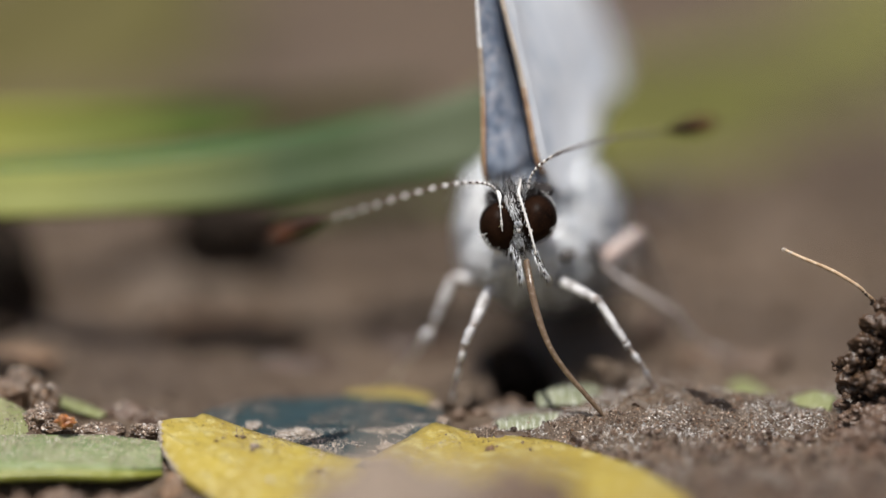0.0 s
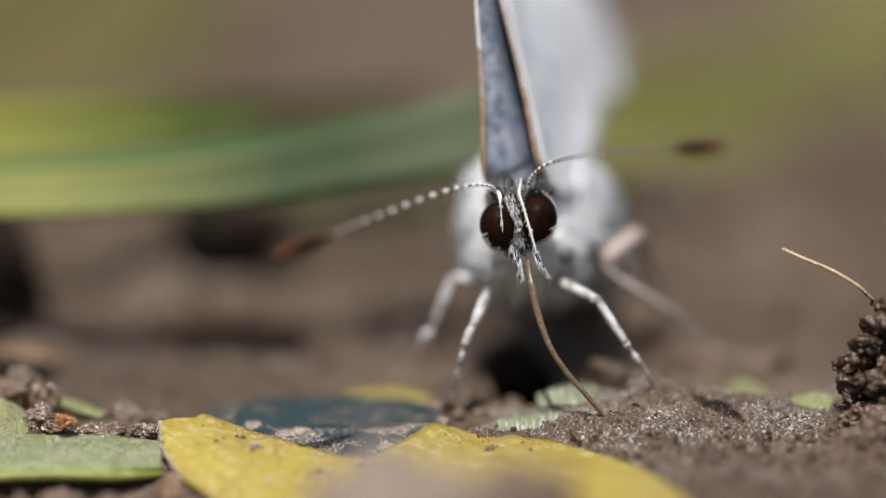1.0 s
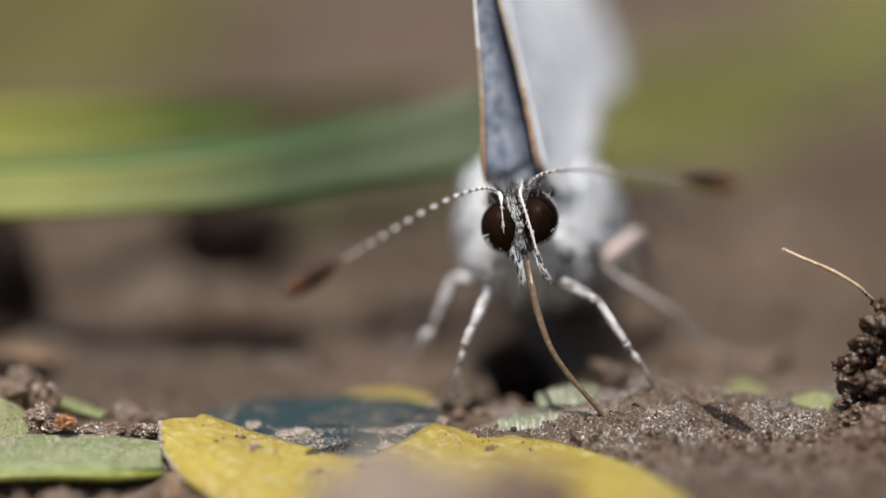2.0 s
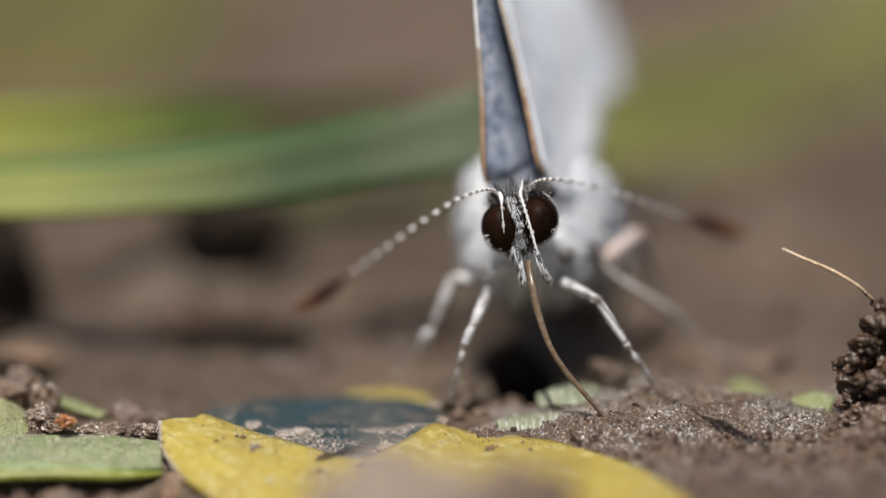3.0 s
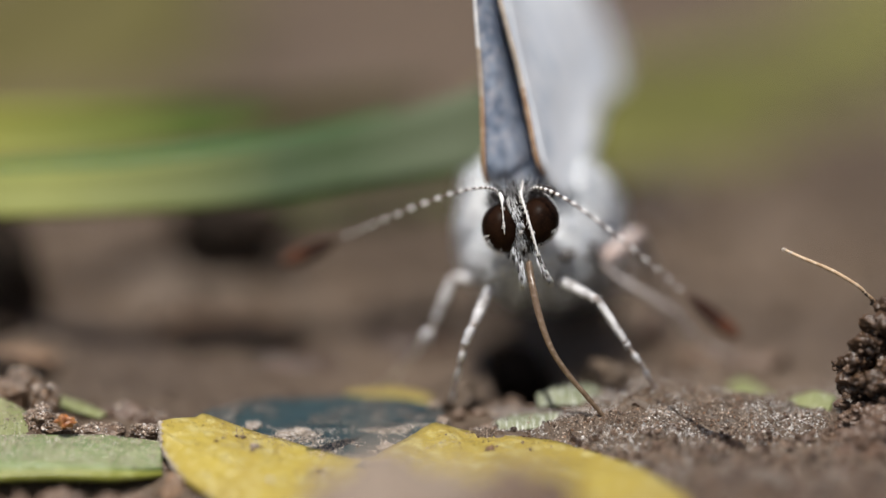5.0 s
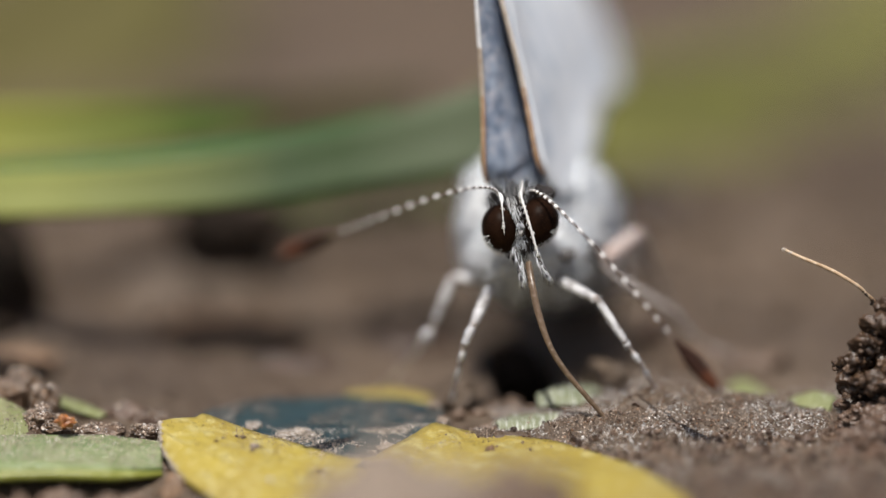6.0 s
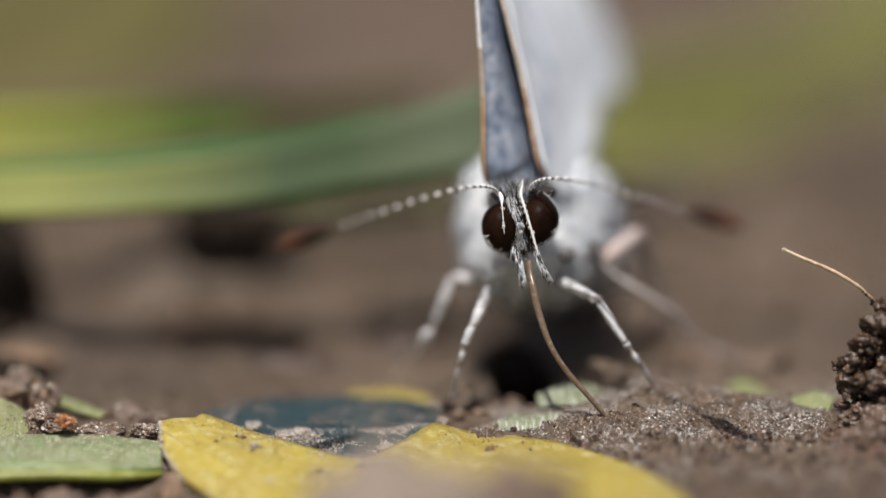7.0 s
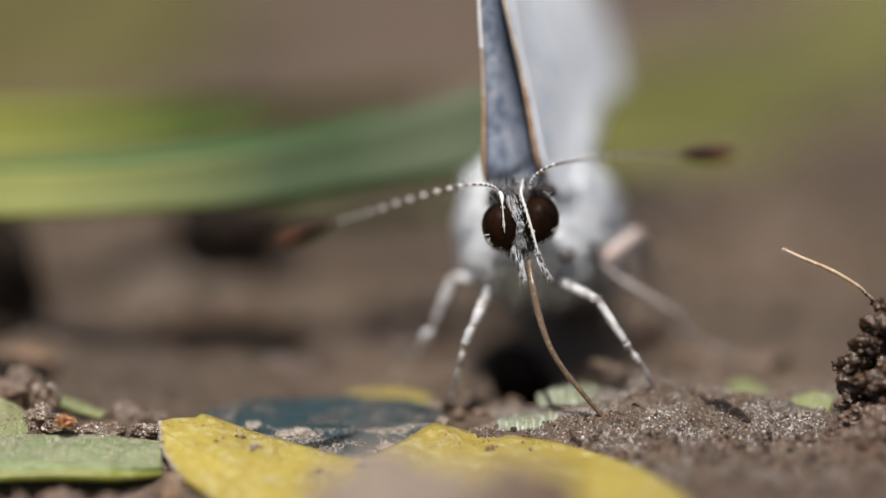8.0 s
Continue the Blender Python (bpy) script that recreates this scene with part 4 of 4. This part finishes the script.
# shade below the light brown clod, given as a black lump
clod((-10.795, 3.566, 0.08), (1.1, 0.5, 0.46), "black lump standing for the shade under a soil clod", 37.2, HUMUS_SHADE, 0.3)
# shadow below the olive blade, added as a dark clod
clod((5.61, 17.42, 1.0), (1.2, 1.0, 0.75), "dark clod standing for the olive blade's shadow", 41.2, CLOD, 0.3)
clod((5.25, 6.0, 0.40), (0.36, 0.4, 0.5), "dark crumb of soil behind the leg", 22.7, WET, 0.4)
clod((7.1, 4.3, 0.1), (1.5, 0.6, 0.32), "low light brown ridge of soil behind the leg", 23.7, LOAM, 0.3)
clod((3.973, 2.082, 0.434), (0.55, 0.5, 0.4), "small soil lump behind the tongue", 24.7, SOIL, 0.5)

bm = bmesh.new()
for v in ball(bm, (0, 0, 0), (0.24, 0.16, 0.14), 4, 0.5, 1.5):
    v.co = v.co * (1 + 0.12 * noise.noise(v.co * 14)) + Vector((-9.056, -1.505, 0.379))
tagged(part("amber_crumb", bm, AMBER), "shiny orange-brown crumb on the soil clod", "seed")

bm = bmesh.new()
line = curve_points([(8.226, 0.19, 4.191), (8.656, 0.04, 4.02), (9.33, -0.13, 3.77), (9.942, -0.222, 3.428), (10.18, -0.178, 3.205), (10.44, -0.052, 2.901), (10.619, 0.027, 2.426)], 40)
tube(bm, line, between([0.035, 0.045, 0.05, 0.045, 0.04, 0.05, 0.06], 40), 8)
stem = tagged(part("dry_stem", bm, STRAW), "thin dry straw stem sticking out of the clod", "straw")
bm = bmesh.new()
ball(bm, line[32], (0.10, 0.09, 0.09), 4, 0.6, 2.2)
part("soil_knot", bm, CLOD, stem, "dark crumb of soil clinging to the stem")
for k, size in ((0, 0.065), (3, 0.06), (6, 0.054)):
    bm = bmesh.new()
    ball(bm, line[k], (size, size * 0.8, size * 0.7), 3, 0.3, 2.0)
    part("stem_bead", bm, PALE_SAND, stem, "pale bead on the straw tip")
for k, size in ((24, 0.03), (26, 0.04), (27, 0.03), (30, 0.05), (34, 0.07)):
    bm = bmesh.new()
    ball(bm, line[k] + Vector((0.0, -0.03, -0.02)), (size, size * 0.8, size * 0.8), 3, 0.5, 2.0)
    part("soil_speck", bm, CLOD, stem, "dark speck of soil on the straw")


# ---- sand ----
def sand(name, count, box, size, label, seed, mat=SAND, over=None, clod_of=None):
    """Loose grains strewn over the ground or a leaf, one mesh."""
    r = random.Random(seed)
    unit = bmesh.new()
    if size < 0.0145:
        bmesh.ops.create_cone(unit, segments=4, radius1=1.0, radius2=0.0, depth=1.6, cap_ends=True, cap_tris=True)
    else:
        bmesh.ops.create_icosphere(unit, subdivisions=1, radius=1.0)
    shape = [v.co.copy() for v in unit.verts]
    tris = [[v.index for v in f.verts] for f in unit.faces]
    unit.free()
    vs, fs = [], []
    for i in range(count):
        x, y = r.uniform(box[0], box[1]), r.uniform(box[2], box[3])
        k = size * min(math.exp(r.gauss(0, 0.45)), 1.7)
        z = over(x, y) if over else ground_z(x, y)
        if z is None:
            continue
        turn_ = Euler((r.uniform(0, 6), r.uniform(0, 6), r.uniform(0, 6))).to_matrix()
        sx, sy, sz = (k * r.uniform(.7, 1.3) for _ in range(3))
        base = len(vs)
        for p in shape:
            q = turn_ @ Vector((p.x * sx, p.y * sy, p.z * sz)) * r.uniform(0.8, 1.15)
            vs.append(((x + q.x) * MM, (y + q.y) * MM, (z + q.z + k * 0.35) * MM))
        fs += [[base + j for j in t] for t in tris]
    me = bpy.data.meshes.new(name)
    me.from_pydata(vs, [], fs)
    me.materials.append(mat)
    ob = tagged(new(name, me), label, "" if clod_of else "sand", kind="stuff")
    ob.parent = clod_of
    return ob


def patches(seed, sparse):
    """The ground's height, or None where the grains leave it bare."""
    def over(x, y):
        return ground_z(x, y) if fbm(x * 0.9 + seed, y * 0.9, seed, 3) > sparse else None
    return over


def on(ob, sparse=0.05):
    """The height of a leaf's upper face over a place, or None beside it."""
    loose = random.Random(9)
    tree = BVHTree.FromPolygons([v.co for v in ob.data.vertices], [tuple(p.vertices) for p in ob.data.polygons])

    def over(x, y):
        hit = tree.ray_cast(Vector((x * MM, y * MM, 0.02)), Vector((0, 0, -1)))[0]
        return hit.z / MM if hit and fbm(x * 1.4, y * 1.1, 5.0, 3) + loose.uniform(-0.45, 0.45) > sparse else None
    return over


sand("sand", 46000, (0.5, 11.8, -4.5, 3.6), 0.0150, "loose glittering sand grains on damp soil", 31, SAND, patches(2.0, -0.12))
sand("front_crumbs", 1500, (2.8, 11.6, -6.5, -1.5), 0.060, "loose loam crumbs on damp soil", 47, LOAM, patches(5.0, -0.1))
sand("dark_crumbs", 1300, (2.8, 11.6, -6.5, -1.5), 0.055, "dark wet crumbs on damp soil", 52, CLOD, patches(7.0, 0.0))
sand("light_crumbs", 1600, (2.8, 11.6, -6.5, -1.5), 0.036, "loose pale brown crumbs on damp soil", 48, SAND, patches(3.0, 0.0))
# pale grain colour stands in for bright glints on the wet soil
sand("front_glints", 5000, (2.8, 11.6, -6.5, -1.3), 0.019, "glassy grains, pale to stand for glints on damp soil", 49, QUARTZ, patches(8.0, -0.05))
sand("dark_sand", 7000, (1.0, 11.5, -2.5, 1.5), 0.0145, "dark mineral grains on damp soil", 53, CLOD, patches(4.0, -0.1))
sand("quartz_sand", 24000, (1.2, 10.2, -1.7, 3.0), 0.0140, "pale glassy quartz grains on damp soil", 41, QUARTZ, patches(6.0, -0.08))
sand("wet_glints", 2600, (3.0, 11.5, -6.0, -0.8), 0.022, "glistening wet grains on damp soil", 44, WET)
sand("red_sand", 5000, (1.0, 11.5, -6.0, 3.0), 0.020, "orange-brown mineral grains on damp soil", 42, RUST)
sand("sand_on_leaf", 22000, (-5.6, 0.3, -2.6, -0.3), 0.0125, "pale sand strewn over the dark leaf", 34, PALE_SAND, on(dark, 0.02))
sand("dark_grit_on_leaf", 16000, (-6.0, 0.5, -2.6, 1.8), 0.011, "dark grit strewn over the dark leaf", 46, WET, on(dark, 0.1))
sand("sand_smear", 5000, (-6.0, 0.5, -0.8, 1.6), 0.013, "smears of pale sand on the dark leaf", 38, PALE_SAND, on(dark, 0.42))
for k, (x, y, rx, ry, rz) in enumerate(((-4.6, -0.3, 0.16, 0.3, 0.05), (-3.75, -0.75, 0.22, 0.3, 0.07), (-3.4, -0.45, 0.26, 0.3, 0.08), (-1.35, -1.42, 0.2, 0.25, 0.06))):
    clod((x, y, on(dark, -9)(x, y) or -0.05), (rx, ry, rz), "thin smear of dried pale mud on the dark leaf", 60.3 + k, PALE_SAND, 0.9, 5, 4.0)
sand("specks_on_leaf", 7000, (-7.5, 6.0, -4.5, -0.5), 0.010, "dark soil specks on the yellow leaf", 35, WET, on(yellow, 0.3))
sand("leaf_crumbs", 70, (-6.6, -2.2, -3.6, -1.0), 0.030, "small brown crumbs on the yellow leaf", 59, LOAM, on(yellow, -0.15))
sand("leaf_crumbs", 45, (-0.6, 3.4, -2.2, -0.7), 0.026, "small brown crumbs along the yellow leaf's edge", 61, LOAM, on(yellow, -0.15))
sand("dust_on_leaf", 1300, (-5.6, -3.2, -2.3, -1.0), 0.010, "pale dust on the yellow leaf", 39, PALE_SAND, on(yellow, 0.3))
sand("dust_on_edge", 1800, (-0.6, 2.2, -1.9, -0.6), 0.007, "fine dust on the edge of the yellow leaf", 40, CLOD, on(yellow, 0.2))
sand("dust_patch", 9000, (-3.4, 0.4, -3.4, -1.5), 0.011, "pale grey dust over the middle of the yellow leaf", 45, PALE_SAND, on(yellow, 0.22))
sand("dirt_on_leaf", 1700, (-5.8, -2.2, -1.9, -1.0), 0.010, "dark dirt along the edge of the yellow leaf", 43, WET, on(yellow, 0.34))
sand("grit_on_blade", 9000, (-11, -6.5, -2.6, -1.2), 0.0105, "pale grit on the green blade", 36, PALE_SAND, on(green, -0.35))
sand("grit_on_green", 2600, (-12, -9.8, -1.3, 0.4), 0.014, "sand and grit on the green blade piece", 58, SAND, on(green_b, -0.1))
sand("grit_on_scrap", 150, (0.5, 4.0, -1.5, 1.5), 0.022, "sand grains on the pale blade", 37, SAND, on(pale, 0.0))
sand("soil_grit", 3000, (-12, 12, -8, 8), 0.034, "small brown soil crumbs", 32, CLOD)
sand("far_crumbs", 900, (-14, 14, 8, 30), 0.22, "brown soil crumbs behind", 33, SOIL)

for k, ob in enumerate(CLODS[:13]):
    low, high = [min(v.co[a] for v in ob.data.vertices) / MM for a in (0, 1)], [max(v.co[a] for v in ob.data.vertices) / MM for a in (0, 1)]
    for mat, many, size in ((SAND, 420, 0.020), (RUST, 160, 0.022), (QUARTZ, 420, 0.014), (QUARTZ, 200, 0.025), (SAND, 240, 0.034), (LIGHT, 260, 0.024)):
        sand("grit", many if k < 7 else many // 3, (low[0], high[0], low[1], high[1]), size, "glistening grit stuck to the clod", 50 + k, mat, on(ob, -0.2), ob)

for k, (x, y, size, mat, label) in enumerate(((-5.42, -1.99, 0.05, RUST, "tiny rust-brown crumb on the yellow leaf"), (-4.8, -1.63, 0.07, LOAM, "tiny brown crumb on the yellow leaf"),
                                               (-4.95, -1.60, 0.05, LOAM, "tiny brown crumb on the yellow leaf"), (-4.5, -2.05, 0.12, DRY, "flake of pale dry mud on the yellow leaf"),
                                               (-2.98, -2.93, 0.08, LOAM, "small brown crumb on the yellow leaf"), (1.14, -1.89, 0.10, RUST, "tiny rust-brown crumb on the yellow leaf"),
                                               (-4.07, -3.5, 0.08, QUARTZ, "pale quartz grain on the yellow leaf"), (1.7, -0.95, 0.10, CLOD, "dark crumb between the leaf and the pale blade"))):
    clod((x, y, (on(yellow, -9)(x, y) or ground_z(x, y)) + size * 0.25), (size, size, size * 0.6), label, 70.3 + k, mat, 0.5, 3, 3.0)

# single crumbs large enough to be told apart
r = random.Random(77)
kinds_of_crumb = []
for i in range(6):
    bm = bmesh.new()
    k = (1.0, 1.3, 0.8, 1.4, 1.1, 1.6)[i]
    ball(bm, (0, 0, 0), (0.10 * k, 0.085 * k, 0.055 * k), 3, 0.8, 1.9, None, i * 3.1)
    ob = tagged(part("soil_crumb", bm, (CLOD, WET)[i % 2]), "small brown crumb of soil on the ground", "soil crumb", "soil crumbs")
    kinds_of_crumb.append(ob)
for i in range(150):
    x, y = r.uniform(0.8, 10.8), r.uniform(-6.5, -1.7)
    if y < -2.5 and x < 6.0:
        continue
    src = kinds_of_crumb[i % 6]
    spot_ = Matrix.Translation(Vector((x, y, ground_z(x, y) + 0.02)) * MM) @ Euler((r.uniform(0, 6), r.uniform(0, 6), r.uniform(0, 6))).to_matrix().to_4x4()
    if i < 6:
        src.matrix_basis = spot_
    else:
        copy_thing(src, spot_)


# ---- what moves ----
def motions():
    walk(antenna_a, [
        (0, pose(-0.000969, -0.001315, 0.005331, -25.93, -0.92, -139.35)),
        (0.3, pose(-0.000967, -0.001315, 0.005331, -26.86, -0.33, -139.26)),
        (0.5, pose(-0.000965, -0.001315, 0.005331, -26.86, 0.81, -139.20)),
        (0.6, pose(-0.000964, -0.001315, 0.005331, -26.63, 1.13, -138.91)),
        (0.9, pose(-0.000962, -0.001315, 0.005331, -25.92, 2.37, -138.74)),
        (1, pose(-0.000959, -0.001316, 0.005329, -25.52, 2.86, -138.35)),
        (1.2, pose(-0.000954, -0.001317, 0.005325, -25.20, 4.28, -137.76)),
        (1.5, pose(-0.000944, -0.001319, 0.005318, -25.13, 6.19, -137.54)),
        (1.6, pose(-0.000940, -0.001319, 0.005316, -24.25, 6.99, -137.46)),
        (2.2, pose(-0.000935, -0.001321, 0.005308, -18.64, 11.22, -135.69)),
        (2.8, pose(-0.000929, -0.001323, 0.005300, -13.37, 14.68, -133.81)),
        (3, pose(-0.000928, -0.001324, 0.005298, -16.16, 13.02, -133.88)),
        (3.3, pose(-0.000925, -0.001324, 0.005297, -20.19, 10.38, -134.13)),
        (3.5, pose(-0.000923, -0.001325, 0.005296, -22.75, 8.91, -134.56)),
        (3.6, pose(-0.000922, -0.001325, 0.005295, -23.80, 8.27, -134.83)),
        (4, pose(-0.000919, -0.001325, 0.005294, -27.50, 5.60, -134.94)),
        (4.2, pose(-0.000917, -0.001325, 0.005293, -27.42, 5.34, -135.43)),
        (4.5, pose(-0.000916, -0.001326, 0.005291, -27.41, 4.64, -135.91)),
        (4.7, pose(-0.000915, -0.001326, 0.005289, -28.12, 3.77, -136.08)),
        (5.2, pose(-0.000917, -0.001327, 0.005285, -28.97, 2.89, -136.91)),
        (5.8, pose(-0.000920, -0.001329, 0.005280, -29.52, 2.30, -137.60)),
        (6.2, pose(-0.000921, -0.001327, 0.005286, -29.93, 1.26, -137.33)),
        (6.5, pose(-0.000921, -0.001327, 0.005288, -30.25, 0.68, -137.58)),
        (7, pose(-0.000921, -0.001326, 0.005291, -31.46, 0.24, -137.56)),
        (7.5, pose(-0.000918, -0.001322, 0.005305, -29.14, -0.09, -137.71)),
        (8, pose(-0.000914, -0.001319, 0.005318, -30.48, -0.47, -138.07)),
    ])
    walk(antenna_b, [
        (0, pose(-0.000163, -0.001238, 0.005424, 7.65, -23.93, -48.42)),
        (0.5, pose(-0.000160, -0.001238, 0.005424, 15.63, -21.43, -47.41)),
        (1, pose(-0.000157, -0.001238, 0.005424, 18.51, -18.83, -47.45)),
        (1.5, pose(-0.000136, -0.001242, 0.005410, 23.96, -15.72, -46.83)),
        (2.15, pose(-0.000130, -0.001244, 0.005402, 26.11, -9.84, -46.20)),
        (2.8, pose(-0.000124, -0.001247, 0.005393, 24.98, -3.41, -46.20)),
        (3, pose(-0.000122, -0.001247, 0.005391, 26.44, -1.84, -46.08)),
        (3.5, pose(-0.000118, -0.001248, 0.005389, 28.52, 1.63, -46.55)),
        (4, pose(-0.000113, -0.001248, 0.005386, 25.69, 5.90, -46.60)),
        (4.5, pose(-0.000109, -0.001249, 0.005384, 26.13, 11.70, -44.44)),
        (4.7, pose(-0.000110, -0.001250, 0.005382, 24.42, 14.54, -44.27)),
        (5, pose(-0.000111, -0.001250, 0.005380, 21.58, 20.13, -42.83)),
        (5.4, pose(-0.000113, -0.001251, 0.005376, 29.00, 30.20, -41.20)),
        (5.7, pose(-0.000114, -0.001252, 0.005374, 32.50, 37.20, -40.20)),
        (5.8, pose(-0.000115, -0.001252, 0.005373, 32.50, 37.90, -40.00)),
        (5.9, pose(-0.000115, -0.001252, 0.005372, 32.50, 36.40, -40.00)),
        (6, pose(-0.000116, -0.001253, 0.005371, 31.90, 34.40, -40.00)),
        (6.1, pose(-0.000116, -0.001252, 0.005375, 30.00, 29.40, -41.30)),
        (6.2, pose(-0.000116, -0.001250, 0.005379, 27.99, 23.74, -42.54)),
        (6.3, pose(-0.000116, -0.001249, 0.005383, 25.90, 17.21, -44.68)),
        (6.4, pose(-0.000116, -0.001248, 0.005387, 26.33, 12.58, -45.44)),
        (6.5, pose(-0.000116, -0.001247, 0.005391, 28.44, 9.10, -46.04)),
        (6.7, pose(-0.000116, -0.001248, 0.005388, 28.70, 2.57, -46.63)),
        (7, pose(-0.000116, -0.001249, 0.005384, 27.12, -3.55, -46.24)),
        (7.2, pose(-0.000113, -0.001247, 0.005392, 27.17, -6.26, -46.34)),
        (7.5, pose(-0.000110, -0.001244, 0.005402, 22.50, -10.58, -46.45)),
        (7.6, pose(-0.000109, -0.001243, 0.005405, 21.89, -11.78, -46.63)),
        (8, pose(-0.000109, -0.001242, 0.005410, 22.36, -17.31, -46.16)),
    ])
    walk(head, [
        (0, pose(-0.000431, -0.001102, 0.004386)),
        (1, pose(-0.000424, -0.001102, 0.004386)),
        (1.5, pose(-0.000404, -0.001106, 0.004373)),
        (3, pose(-0.000390, -0.001111, 0.004353)),
        (4.5, pose(-0.000376, -0.001113, 0.004346)),
        (6, pose(-0.000383, -0.001117, 0.004333)),
        (6.5, pose(-0.000383, -0.001111, 0.004353)),
        (7, pose(-0.000383, -0.001113, 0.004346)),
        (7.5, pose(-0.000376, -0.001108, 0.004366)),
        (8, pose(-0.000376, -0.001106, 0.004373)),
    ])
    walk(proboscis, [
        (0, pose(-0.000231, -0.001642, 0.003724, 0, 0.00, 0)),
        (1.5, pose(-0.000204, -0.001646, 0.003711, 0, 0.20, 0)),
        (3, pose(-0.000190, -0.001651, 0.003691, 0, 0.30, 0)),
        (4.5, pose(-0.000176, -0.001653, 0.003685, 0, 0.40, 0)),
        (5.6, pose(-0.000181, -0.001655, 0.003675, 0, 0.30, 0)),
        (6.1, pose(-0.000183, -0.001655, 0.003676, 0, 0.30, 0)),
        (6.4, pose(-0.000183, -0.001652, 0.003687, 0, -1.20, 0)),
        (6.6, pose(-0.000183, -0.001651, 0.003690, 0, -0.90, 0)),
        (6.8, pose(-0.000183, -0.001652, 0.003687, 0, 0.00, 0)),
        (7.2, pose(-0.000180, -0.001650, 0.003693, 0, -0.30, 0)),
        (7.6, pose(-0.000176, -0.001647, 0.003706, 0, 0.10, 0)),
        (8, pose(-0.000176, -0.001646, 0.003711, 0, 1.20, 0)),
    ])
    for ob in (forewing_a, hindwing_a):
        walk(ob, [(0, pose(-0.001150, -0.000130, 0.005309, 0, 0, 0)), (0.8, pose(-0.001150, -0.000130, 0.005309, 0, -0.15, 0)), (1.5, pose(-0.001150, -0.000130, 0.005309, 0, -0.7, 0)), (4.5, pose(-0.001150, -0.000130, 0.005309, 0, -0.7, 0)), (6, pose(-0.001150, -0.000130, 0.005309, 0, -0.2, 0)), (6.5, pose(-0.001150, -0.000130, 0.005309, 0, 0.4, 0)), (7, pose(-0.001150, -0.000130, 0.005309, 0, 0, 0)), (7.5, pose(-0.001150, -0.000130, 0.005309, 0, 0.55, 0)), (8, pose(-0.001150, -0.000130, 0.005309, 0, 0.6, 0))])
    for ob in (forewing_b, hindwing_b):
        walk(ob, [(0, pose(0.000210, -0.000080, 0.005495, 0, 0, 0)), (0.8, pose(0.000210, -0.000080, 0.005495, 0, -0.15, 0)), (1.5, pose(0.000210, -0.000080, 0.005495, 0, -0.7, 0)), (4.5, pose(0.000210, -0.000080, 0.005495, 0, -0.7, 0)), (6, pose(0.000210, -0.000080, 0.005495, 0, -0.2, 0)), (6.5, pose(0.000210, -0.000080, 0.005495, 0, 0.4, 0)), (7, pose(0.000210, -0.000080, 0.005495, 0, 0, 0)), (7.5, pose(0.000210, -0.000080, 0.005495, 0, 0.55, 0)), (8, pose(0.000210, -0.000080, 0.005495, 0, 0.6, 0))])


motions()
